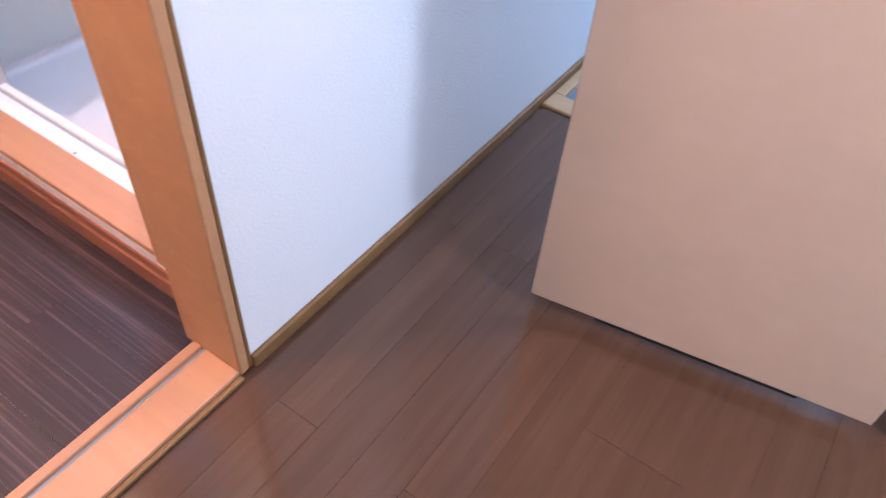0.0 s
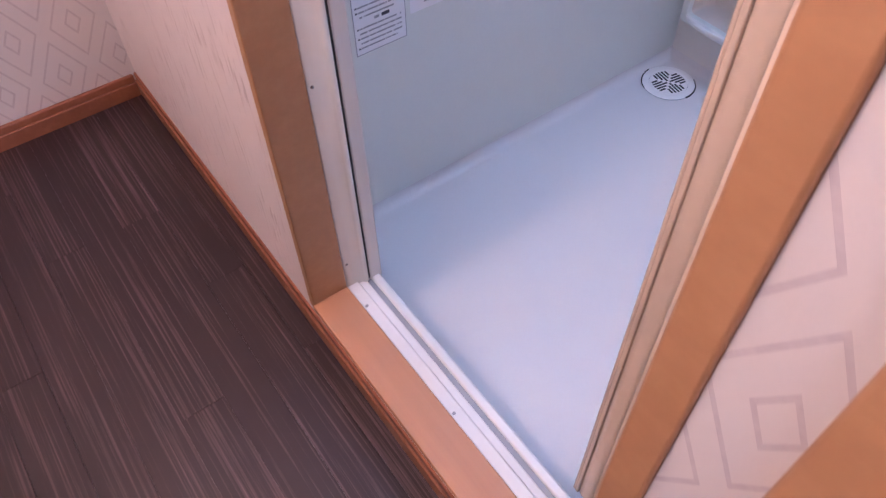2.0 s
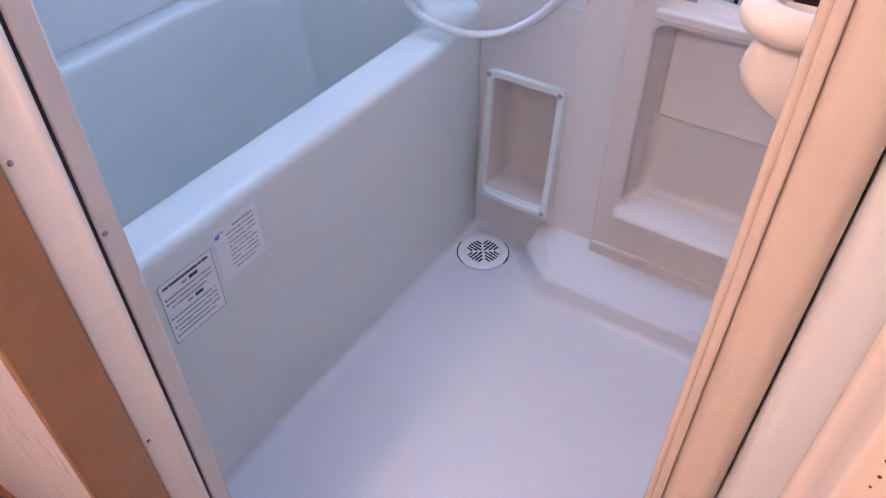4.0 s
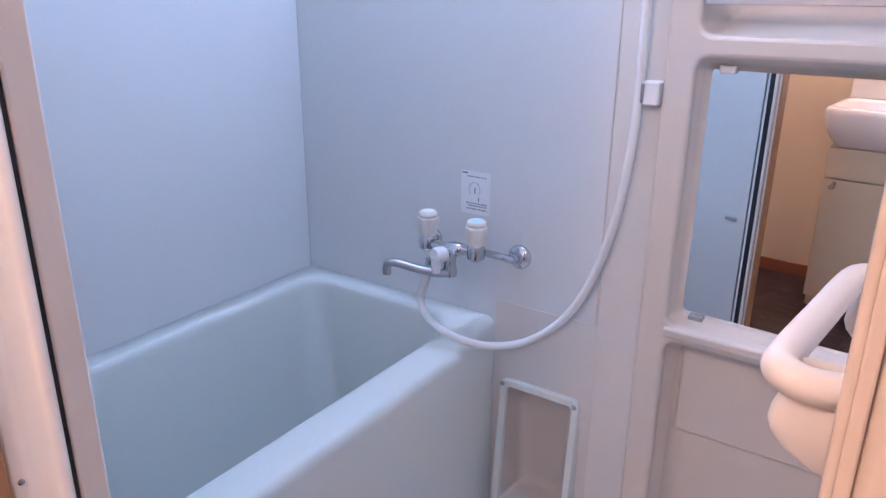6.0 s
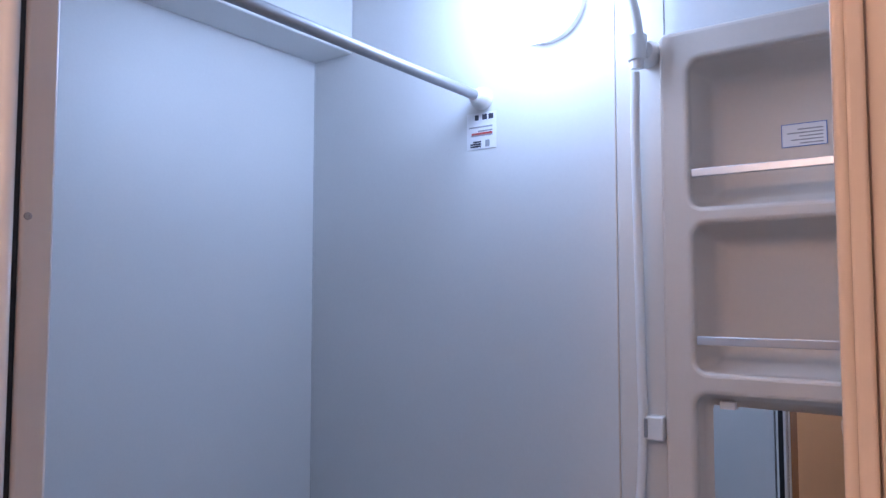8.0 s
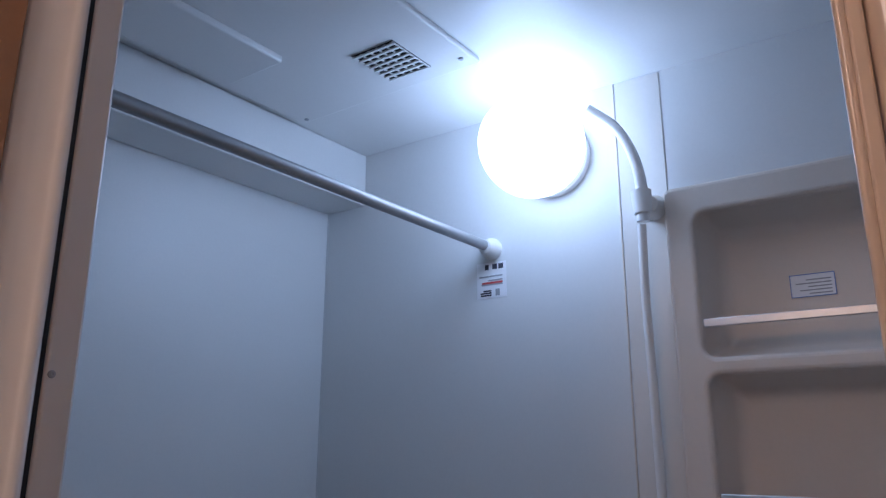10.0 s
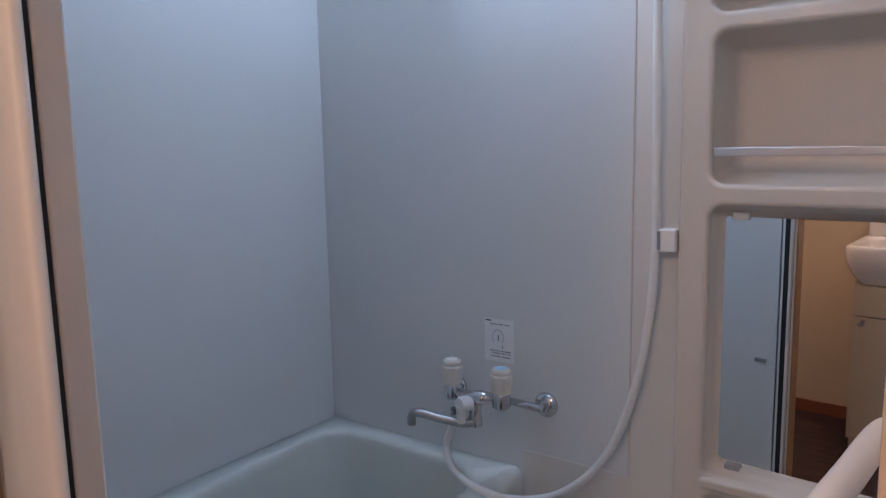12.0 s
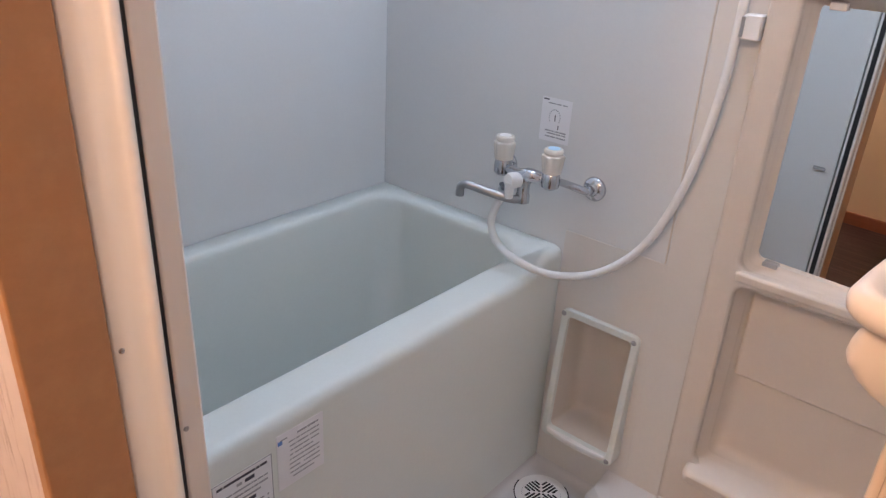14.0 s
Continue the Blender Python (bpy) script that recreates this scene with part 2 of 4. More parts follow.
M_PALECAP = mat("pale_blue_plastic", (0.35, 0.60, 0.78), 0.4)
M_HANDLE = mat("ivory_plastic", (0.74, 0.67, 0.60), 0.36, grain=0.02, bump=0.02)
M_JOINT = mat("joint_sealant", (0.55, 0.56, 0.56), 0.6)
M_GREY = mat("grey_plastic", (0.35, 0.36, 0.38), 0.45)


# ---- mesh helpers ----
def link(name, bm, material, parent=None, label=""):
    me = bpy.data.meshes.new(name)
    bm.normal_update()
    bm.to_mesh(me)
    bm.free()
    return link_mesh(name, me, material, parent, label)


def link_mesh(name, me, material, parent=None, label=""):
    if not me.materials:
        me.materials.append(material)
    ob = new(name, me)
    if parent is not None:
        ob.parent = parent
    if label:
        tagged(ob, label)
    return ob


part = link


def thing(name, label, category, group="", kind=""):
    e = new(name)
    e.empty_display_size = 0.02
    return tagged(e, label, category, group, kind)


def smooth(bm, angle=40):
    for f in bm.faces:
        f.smooth = True
    for e in bm.edges:
        if len(e.link_faces) == 2 and e.calc_face_angle(0) > radians(angle):
            e.smooth = False
    return bm


def box(a, b, bevel=0.0, seg=2, bm=None):
    """A box from corner a to corner b with rounded edges."""
    own = bmesh.new()
    a, b = Vector(a), Vector(b)
    bmesh.ops.create_cube(own, size=1, matrix=Matrix.Translation((a + b) / 2) @ Matrix.Diagonal((*(b - a), 1)))
    if bevel:
        bmesh.ops.bevel(own, geom=own.edges[:], offset=bevel, segments=seg, profile=0.5, affect='EDGES')
        for f in own.faces:
            f.smooth = max(abs(f.normal.x), abs(f.normal.y), abs(f.normal.z)) < 0.999
    return merge(bm, own)


def merge(bm, own):
    if bm is None:
        return own
    me = bpy.data.meshes.new("tmp")
    own.to_mesh(me)
    own.free()
    bm.from_mesh(me)
    bpy.data.meshes.remove(me)
    return bm


def lathe(profile, base, axis='Z', seg=28, bm=None):
    """A turned form: profile of (radius, height) along the axis from base; axis is 'X', 'Y', 'Z' or a vector."""
    own = bmesh.new()
    rings = []
    for r, h in profile:
        if r < 1e-5:
            rings.append([own.verts.new((0, 0, h))])
        else:
            rings.append([own.verts.new((r * math.cos(2 * math.pi * i / seg), r * math.sin(2 * math.pi * i / seg), h)) for i in range(seg)])
    for p, q in zip(rings, rings[1:]):
        for i in range(seg):
            j = (i + 1) % seg
            if len(p) == 1 and len(q) == 1:
                continue
            if len(p) == 1:
                own.faces.new((p[0], q[i], q[j]))
            elif len(q) == 1:
                own.faces.new((p[i], p[j], q[0]))
            else:
                own.faces.new((p[i], p[j], q[j], q[i]))
    for ring in (rings[0], rings[-1]):
        if len(ring) > 1:
            own.faces.new(ring)
    way = {'X': Vector((1, 0, 0)), 'Y': Vector((0, 1, 0)), 'Z': Vector((0, 0, 1))}[axis] if isinstance(axis, str) else Vector(axis).normalized()
    turn = way.to_track_quat('Z', 'Y').to_matrix().to_4x4()
    bmesh.ops.transform(own, matrix=Matrix.Translation(base) @ turn, verts=own.verts[:])
    bmesh.ops.recalc_face_normals(own, faces=own.faces[:])
    smooth(own, 40)
    return merge(bm, own)


def spline(points, n=10):
    """Points on a smooth curve through the given ones."""
    pts = [Vector(p) for p in points]
    ext = [pts[0] * 2 - pts[1]] + pts + [pts[-1] * 2 - pts[-2]]
    out = []
    for i in range(len(pts) - 1):
        p0, p1, p2, p3 = ext[i:i + 4]
        for k in range(n):
            t = k / n
            out.append(0.5 * ((2 * p1) + (p2 - p0) * t + (2 * p0 - 5 * p1 + 4 * p2 - p3) * t * t + (3 * p1 - p0 - 3 * p2 + p3) * t ** 3))
    out.append(pts[-1])
    return out


def tube(points, radius, seg=14, bm=None, flat=1.0):
    """A tube along points; radius is a number or a list of them."""
    own = bmesh.new()
    pts = [Vector(p) for p in points]
    rad = radius if isinstance(radius, (list, tuple)) else [radius] * len(pts)
    side = None
    rings = []
    for i, p in enumerate(pts):
        d = (pts[min(i + 1, len(pts) - 1)] - pts[max(i - 1, 0)]).normalized()
        if side is None:
            side = d.orthogonal().normalized()
        side = (side - d * side.dot(d)).normalized()
        up = d.cross(side)
        rings.append([own.verts.new(p + (side * math.cos(a) + up * math.sin(a) * flat) * rad[i]) for a in (2 * math.pi * k / seg for k in range(seg))])
    for p, q in zip(rings, rings[1:]):
        for i in range(seg):
            j = (i + 1) % seg
            own.faces.new((p[i], p[j], q[j], q[i]))
    own.faces.new(rings[0][::-1])
    own.faces.new(rings[-1])
    bmesh.ops.recalc_face_normals(own, faces=own.faces[:])
    smooth(own, 50)
    return merge(bm, own)


def rounded(u0, u1, v0, v1, r, n=6):
    """Points of a rectangle with round corners, anticlockwise."""
    out = []
    for cu, cv, a in ((u1 - r, v1 - r, 0), (u0 + r, v1 - r, 90), (u0 + r, v0 + r, 180), (u1 - r, v0 + r, 270)):
        for k in range(n + 1):
            w = radians(a + 90 * k / n)
            out.append((cu + r * math.cos(w), cv + r * math.sin(w)))
    return out


def plate(name, outer, holes, depth, bevel, m, material, parent=None, label=""):
    """A flat plate with holes through it, drawn in u and v and set by the pose m; it rises along its own z from 0 to depth."""
    cu = bpy.data.curves.new(name, 'CURVE')
    cu.dimensions, cu.fill_mode = '2D', 'BOTH'
    cu.extrude, cu.bevel_depth, cu.bevel_resolution = depth / 2 - bevel, bevel, 2
    cu.offset = -bevel
    for loop in (outer, *holes):
        sp = cu.splines.new('POLY')
        sp.points.add(len(loop) - 1)
        for p, (u, v) in zip(sp.points, loop):
            p.co = (u, v, 0, 1)
        sp.use_cyclic_u, sp.use_smooth = True, False
    tmp = bpy.data.objects.new(name, cu)
    me = bpy.data.meshes.new_from_object(tmp)
    bpy.data.objects.remove(tmp)
    bpy.data.curves.remove(cu)
    me.transform(m @ Matrix.Translation((0, 0, depth / 2)))
    bm = bmesh.new()
    bm.from_mesh(me)
    bmesh.ops.remove_doubles(bm, verts=bm.verts[:], dist=0.00002)
    bm.to_mesh(me)
    bm.free()
    me.name = name
    return link_mesh(name, me, material, parent, label)


# plane pose: u runs along +y, v along +z, the plate rises towards -x
def on_x(x):
    return Matrix(((0, 0, -1, x), (1, 0, 0, 0), (0, 1, 0, 0), (0, 0, 0, 1)))


# u along +x, v along +z, rises towards -y
def on_y(y):
    return Matrix(((1, 0, 0, 0), (0, 0, -1, y), (0, 1, 0, 0), (0, 0, 0, 1)))


def rect(u0, u1, v0, v1):
    return [(u1, v1), (u0, v1), (u0, v0), (u1, v0)]


def loft(loops, close_last=True, bm=None, angle=50):
    """Joins loops of equal length into a skin; the last is capped."""
    own = bmesh.new()
    rings = [[own.verts.new(p) for p in lp] for lp in loops]
    for p, q in zip(rings, rings[1:]):
        k = len(p)
        for i in range(k):
            j = (i + 1) % k
            own.faces.new((p[i], p[j], q[j], q[i]))
    cap = own.faces.new(rings[-1]) if close_last else None
    smooth(own, angle)
    if cap:
        cap.smooth = False
    return merge(bm, own)


def recess(y0, y1, z0, z1, r, x_front, depth, taper=0.012, lip=0.008):
    """The skin of a moulded recess that opens towards -x."""
    loops = []
    for d, inset in ((0, 0), (lip * 0.3, lip * 0.35), (lip, lip * 0.6), (lip * 1.6, lip * 0.65), (depth - 0.026, taper - 0.001), (depth - 0.02, taper), (depth - 0.006, taper + 0.006), (depth, taper + 0.02), (depth + 0.0001, taper + 0.03)):
        loops.append([(x_front + d, y, z) for y, z in rounded(y0 + inset, y1 - inset, z0 + inset, z1 - inset, max(r - inset * 0.5, 0.004))])
    bm = loft([lp[::-1] for lp in loops])
    bmesh.ops.recalc_face_normals(bm, faces=bm.faces[:])
    bmesh.ops.reverse_faces(bm, faces=bm.faces[:])
    for f in bm.faces:
        if len(f.verts) > 8:
            f.smooth = False
    return bm


def bars(parent, m, lines, material, depth=0.0006):
    """Plain bars standing for print that cannot be read: (u, v, width, height) each."""
    for u, v, w, h in lines:
        own = bmesh.new()
        bmesh.ops.create_cube(own, size=1, matrix=m @ Matrix.Translation((u + w / 2, v + h / 2, 0.0008)) @ Matrix.Diagonal((w, h, depth, 1)))
        link("print_bar", own, material, parent)


# ---- plan ----
XF, YF = 1.44, 1.712          # inner faces of the bath's tap wall and long wall
XD = 0.314                    # face of the bath door's casing in the washroom
XWALL = 0.319                 # face of the washroom wall that holds the bath door
XIN = 0.445                   # inner face of the bath's door wall
YR = 0.335                    # inner face of the bath's right wall
ZB, ZC = -0.041, 1.959        # bath floor and ceiling
YJ0, YJ1 = 0.365, 0.950       # bath door opening
ZSILL, ZHEAD = 0.098, 1.90
YH, YW = 0.173, 0.274         # corridor face and washroom face of the wall between them
YN, XWEST = 1.785, -0.705     # washroom's far walls
XP0, XP1 = -0.46, 0.272       # washroom doorway
YS = -0.655                   # corridor's other wall
XE = 1.155                    # end of the corridor
XCOR = 1.42                   # where the corridor wall ends in the far room
HALL = 2.30


def wall(name, a, b, material, label, holes=()):
    ob = link(name, box(a, b), material)
    return tagged(ob, label, "wall", kind="structure")


# bath shell
east_holes = [rounded(0.974, 1.134, 0.100, 0.396, 0.012), rect(YR + 0.01, 0.83, 0.13, 1.68)]
tagged(plate("wall_bath_east", rect(YR, YF, ZB - 0.02, ZC), east_holes, 0.03, 0.0, on_x(XF + 0.03), M_BATHWALL), "white wall panel of the bath behind the taps", "wall", kind="structure")
wall("wall_bath_east_backing", (XF + 0.13, YR - 0.1, ZB - 0.05), (XF + 0.18, YF + 0.1, ZC + 0.05), M_BATHWALL, "backing of the bath wall")
wall("wall_bath_north", (XWALL + 0.01, YF, ZB - 0.02), (XF + 0.13, YF + 0.04, ZC + 0.02), M_BATHWALL, "white wall panel along the bathtub")
wall("wall_bath_south", (XIN - 0.05, YH + 0.1, ZB - 0.05), (XF + 0.13, YR, ZC + 0.02), M_BATHWALL, "white side wall panel of the bath")
plate("wall_bath_door", rect(YR, YF, ZB - 0.05, ZC), [rect(YJ0 - 0.005, YJ1 + 0.03, ZB + 0.06, ZHEAD)], 0.03, 0.0, on_x(XIN), M_BATHWALL)
tagged(bpy.data.objects["wall_bath_door"], "white wall panel of the bath with the door opening", "wall", kind="structure")
tagged(link("ceiling_bath", box((XIN - 0.03, YR - 0.02, ZC), (XF + 0.13, YF + 0.02, ZC + 0.04)), M_BATHWALL), "white panel ceiling of the bath", "ceiling", kind="structure")
tagged(link("bulkhead", box((XIN, 1.587, 1.828), (XF - 0.001, YF - 0.001, ZC - 0.001), 0.004), M_BATHWALL), "white boxed-in beam above the bathtub", "wall", kind="structure")
tagged(link("joint_strip", box((XF - 0.002, 0.9430, 0.584), (XF + 0.004, 0.9460, ZC), 0.0007), M_MOULD), "narrow joint between two white wall panels", "trim", kind="structure")
tagged(plate("lower_wall_panel", rounded(0.9395, 1.1705, ZB + 0.02, 0.583, 0.004), [rounded(0.974, 1.134, 0.100, 0.396, 0.012)], 0.005, 0.0010, on_x(XF + 0.0038), M_LOWER), "slightly raised cream wall panel beside the bathtub", "wall", kind="structure")
tagged(link("corner_joint", box((XF - 0.0015, YF - 0.0015, 0.545), (XF + 0.004, YF + 0.004, 1.828)), M_JOINT), "grey sealed joint in the wall corner", "trim", kind="structure")

# washroom shell
tagged(plate("wall_bath_side_of_washroom", rect(YH + 0.02, YN, -0.05, HALL), [rect(YJ0 - 0.018, YJ1 + 0.018, 0.070, ZHEAD + 0.02)], 0.085, 0.0, on_x(XWALL + 0.085), M_STRIPE), "pale wall with streaked wallpaper round the bath door", "wall", kind="structure")
tagged(link("wallpaper_panel", box((XWALL - 0.002, YW, 0.02), (XWALL + 0.002, 0.3435, HALL)), M_DIAM_Y), "pale wallpaper with a diamond pattern beside the bath door", "wall", kind="structure")
wall("wall_washroom_north", (XWEST, YN, -0.05), (XWALL + 0.085, YN + 0.08, HALL), M_DIAM_X, "pale wall with diamond-patterned wallpaper")
wall("wall_washroom_west", (XWEST - 0.08, YH - 0.01, -0.05), (XWEST, YN + 0.08, HALL), M_BEIGEWALL, "plain beige wall of the washroom")
tagged(link("ceiling_washroom", box((-2.0, YS - 0.1, HALL), (XWALL + 0.085, YN + 0.08, HALL + 0.05)), M_CEIL), "white ceiling", "ceiling", kind="structure")
# wall between corridor and washroom, with the doorway
wall("wall_hall_west", (-2.0, YH, -0.05), (XP0 - 0.03, YW, HALL), M_WHITEWALL, "white papered corridor wall")
wall("wall_hall_east", (XP1 + 0.0245, YH, -0.05), (XCOR, YW, HALL), M_WHITEWALL, "white papered corridor wall")
wall("wall_hall_head", (XP0 - 0.03, YH, 2.03), (XP1 + 0.022, YW, HALL), M_WHITEWALL, "white papered wall above the washroom doorway")
wall("wall_hall_south_west", (-2.0, YS - 0.1, -0.05), (0.12, YS, HALL), M_WHITEWALL, "white papered corridor wall")
wall("wall_hall_south_east", (0.80, YS - 0.1, -0.05), (XE, YS, HALL), M_WHITEWALL, "white papered corridor wall")
wall("wall_hall_south_head", (0.12, YS - 0.1, 2.05), (0.80, YS, HALL), M_WHITEWALL, "white papered wall above the side doorway")
wall("wall_hall_end", (-2.08, YS - 0.1, -0.05), (-2.0, YW, HALL), M_WHITEWALL, "white wall at the corridor's end")
tagged(link("ceiling_hall", box((XWALL + 0.085, YS - 0.1, HALL), (XE + 0.08, YW, HALL + 0.05)), M_CEIL), "white corridor ceiling", "ceiling", kind="structure")
# small room with a window, off the corridor
wall("wall_side_west", (0.02, -1.70, -0.05), (0.10, YS - 0.1, HALL), M_WHITEWALL, "white wall of the small side room")
wall("wall_side_east", (0.84, -1.70, -0.05), (0.92, YS - 0.1, HALL), M_WHITEWALL, "white wall of the small side room")
wall("wall_side_south", (0.02, -1.78, -0.05), (0.92, -1.70, HALL), M_WHITEWALL, "white wall of the small side room")
tagged(link("ceiling_side", box((0.02, -1.78, HALL), (0.92, YS - 0.1, HALL + 0.05)), M_CEIL), "white ceiling", "ceiling", kind="structure")
# far room beyond the corridor
wall("wall_far_north", (XCOR, YW - 0.02, -0.05), (3.3, YW + 0.06, HALL), M_WHITEWALL, "white wall of the far room")
wall("wall_far_south", (XE, -1.6, -0.05), (3.3, -1.52, HALL), M_WHITEWALL, "white wall of the far room")
wall("wall_far_east", (3.3, -1.6, -0.05), (3.38, YW + 0.06, HALL), M_WHITEWALL, "white wall of the far room")
wall("wall_far_west", (XE - 0.02, -1.6, -0.05), (XE + 0.06, YS - 0.1, HALL), M_WHITEWALL, "white wall of the far room")
tagged(link("ceiling_far", box((XE + 0.08, -1.6, HALL), (3.38, YW + 0.06, HALL + 0.05)), M_CEIL), "white ceiling", "ceiling", kind="structure")
tagged(link("floor_far_room", box((XE + 0.055, -1.6, -0.06), (3.38, YW, -0.005)), M_CARPET), "blue-grey short-pile carpet floor", "floor", kind="structure")
tagged(link("baseboard_far_room", box((XCOR + 0.001, 0.216, -0.004), (3.3, 0.2265, 0.032), 0.002), M_PALEWOOD), "pale wooden floor strip below the closet door", "baseboard", kind="structure")
closet = thing("closet_door", "dark brown wooden closet door in the far room", "door")
part("panel", box((XCOR + 0.004, 0.2280, 0.034), (2.32, 0.2500, 2.02), 0.003), M_CLOSET, closet)
part("panel", box((2.328, 0.2280, 0.034), (3.28, 0.2500, 2.02), 0.003), M_CLOSET, closet)

# floors with their planks
floor_wash = tagged(link("floor_washroom", box((XWEST, YW - 0.010, -0.06), (XWALL, YN, -0.004)), M_DARKFLOOR), "dark brown wood-look plank floor of the washroom", "floor", kind="structure")
floor_hall = tagged(link("floor_hall", box((-2.0, -1.72, -0.06), (XE, YH + 0.002, -0.004)), M_HALLFLOOR), "brown wooden plank floor of the corridor", "floor", kind="structure")

# baseboards
def baseboard(name, a, b):
    """A board with a rounded nose and a groove under it, from a to b along x or y; the wall lies behind it."""
    bm = box(a, (b[0], b[1], 0.034), 0.0015)
    inner = 0.004
    if abs(b[0] - a[0]) > abs(b[1] - a[1]):
        box((a[0], a[1] + inner, 0.032), (b[0], b[1], 0.053), 0.004, bm=bm)
    else:
        box((a[0] + inner, a[1], 0.032), (b[0], b[1], 0.053), 0.004, bm=bm)
    return tagged(link(name, bm, M_BASE), "red-brown wooden baseboard with a grooved top", "baseboard", kind="structure")


baseboard("baseboard", (XD - 0.003, YW, -0.004), (XWALL, YN, 0))
baseboard("baseboard", (XWEST, YN - 0.014, -0.004), (XD - 0.003, YN, 0))
bb = link("baseboard", box((XWEST, YW, -0.004), (XWEST + 0.012, YN - 0.014, 0.053), 0.003), M_BASE)
tagged(bb, "red-brown wooden baseboard", "baseboard", kind="structure")
tagged(link("baseboard", box((XP1 + 0.0245, YH - 0.009, -0.004), (XCOR, YH, 0.024), 0.003), M_EDGE), "low brown wooden baseboard along the corridor wall", "baseboard", kind="structure")

# washroom doorway: posts, grooved sill, sliding door
def post(name, a, b, label):
    return tagged(link(name, box(a, b, 0.003), M_WOODZ), label, "door frame", kind="structure")


post("door_frame_1", (XP1, YH - 0.004, 0.0), (XP1 + 0.018, YW + 0.012, 2.06), "orange-brown wooden post of the washroom doorway")
post("door_frame_2", (XP0 - 0.03, YH - 0.012, 0.0), (XP0, YW + 0.012, 2.06), "orange-brown wooden post of the washroom doorway")
post("door_frame_3", (XP0, YH - 0.012, 2.03), (XP1, YW + 0.012, 2.06), "orange-brown wooden head of the washroom doorway")
tagged(link("trim", box((XP1 + 0.018, YH - 0.004, 0.0), (XP1 + 0.0245, YW - 0.001, 2.06), 0.002), M_EDGE), "thin dark brown edge strip of the door frame", "trim", kind="structure")
sill = tagged(new("door_sill"), "orange-brown wooden sill with a sliding-door groove", "door sill", kind="structure")
part("sill_board", box((XP0, YH - 0.002, -0.02), (XP1, 0.2395, 0.010), 0.002), M_WOOD, sill)
part("sill_board", box((XP0, 0.2495, -0.02), (XP1, YW - 0.008, 0.010), 0.002), M_WOOD, sill)
part("groove", box((XP0, 0.2395, -0.02), (XP1, 0.2495, 0.002)), M_GREY, sill, "grey metal track in the groove")
tagged(link("trim", box((XP0, YH - 0.012, -0.004), (XP1, YH - 0.003, 0.004), 0.002), M_EDGE), "dark brown floor edge strip along the sill", "trim", kind="structure")
sdoor = thing("sliding_door", "pale tan wooden sliding door standing half open in its track", "door")
part("panel", box((-0.80, 0.232, 0.014), (-0.198, 0.258, 2.03), 0.002), M_SLIDE, sdoor)
part("door_pull", lathe([(0.026, 0), (0.026, 0.002), (0.022, 0.002), (0.02, -0.004), (0, -0.004)], (-0.27, 0.2315, 0.95), (0, -1, 0)), M_STEEL, sdoor, "round recessed metal pull")

# corridor: open door leaf with its frame post, threshold of the far room
leaf = thing("open_door", "pale beige veneered door standing open across the corridor", "door")
ang = math.atan2(-0.606 + 0.096, 0.75 - 0.665)
lm = Matrix.Translation((0.75, -0.606, 0)) @ Matrix.Rotation(ang + math.pi, 4, 'Z')
bm = box((0, -0.017, 0.034), (0.517, 0.019, 2.02), 0.0015)
bmesh.ops.transform(bm, matrix=lm, verts=bm.verts[:])
part("leaf", bm, M_LEAF, leaf)
# set-back strip below the leaf; its dark colour stands in for the shade there
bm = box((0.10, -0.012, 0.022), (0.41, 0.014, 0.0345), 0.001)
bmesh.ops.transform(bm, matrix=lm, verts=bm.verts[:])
part("bottom_rail", bm, M_DARKHOLE, leaf, "recessed bottom edge, dark for the shade under the door")
for sgn in (-1, 1):
    bm = tube([(0.46, sgn * 0.018 + 0.001, 0.98), (0.46, sgn * 0.05, 0.98), (0.455, sgn * 0.055, 0.98), (0.36, sgn * 0.055, 0.98)], 0.008)
    lathe([(0.025, 0), (0.025, 0.004), (0.0, 0.004)], (0.46, sgn * 0.0185 + 0.001, 0.98), (0, sgn, 0), bm=bm)
    bmesh.ops.transform(bm, matrix=lm, verts=bm.verts[:])
    part("door_handle", bm, M_STEEL, leaf, "metal lever handle")
for n, x0, x1 in (("door_frame_4", 0.758, 0.80), ("door_frame_5", 0.12, 0.162)):
    tagged(link(n, box((x0, YS - 0.11, 0), (x1, YS + 0.014, 2.05), 0.003), M_PALEWOOD), "pale wooden post of the side doorway", "door frame", kind="structure")
tagged(link("threshold", box((XE, YS, -0.02), (XE + 0.055, YH - 0.009, 0.006), 0.003), M_PALEWOOD), "pale wooden threshold strip at the far room", "door sill", kind="structure")
tagged(link("threshold", box((XE + 0.055, YH - 0.034, -0.02), (XCOR - 0.002, YH - 0.009, 0.006), 0.003), M_PALEWOOD), "pale wooden floor strip along the wall of the far room", "door sill", kind="structure")

# ---- bath door ----
casing = tagged(new("door_casing"), "orange-brown wooden casing round the bath door", "door frame", kind="structure")
part("jamb", box((XD, YJ1, 0.086), (0.378, YJ1 + 0.016, ZHEAD + 0.02), 0.002), M_WOODZ, casing)
part("jamb", box((XD - 0.002, 0.344, 0.072), (0.378, 0.376, ZHEAD + 0.02), 0.003), M_WOODZ, casing)
part("sill", box((XD - 0.002, 0.376, 0.086), (0.378, YJ1, ZSILL), 0.002), M_WOOD, casing)
part("head", box((XD, YJ0, ZHEAD), (0.378, YJ1, ZHEAD + 0.02), 0.002), M_WOOD, casing)
frame_d = tagged(new("bath_door_frame"), "white plastic frame of the folding bath door", "door frame", kind="structure")


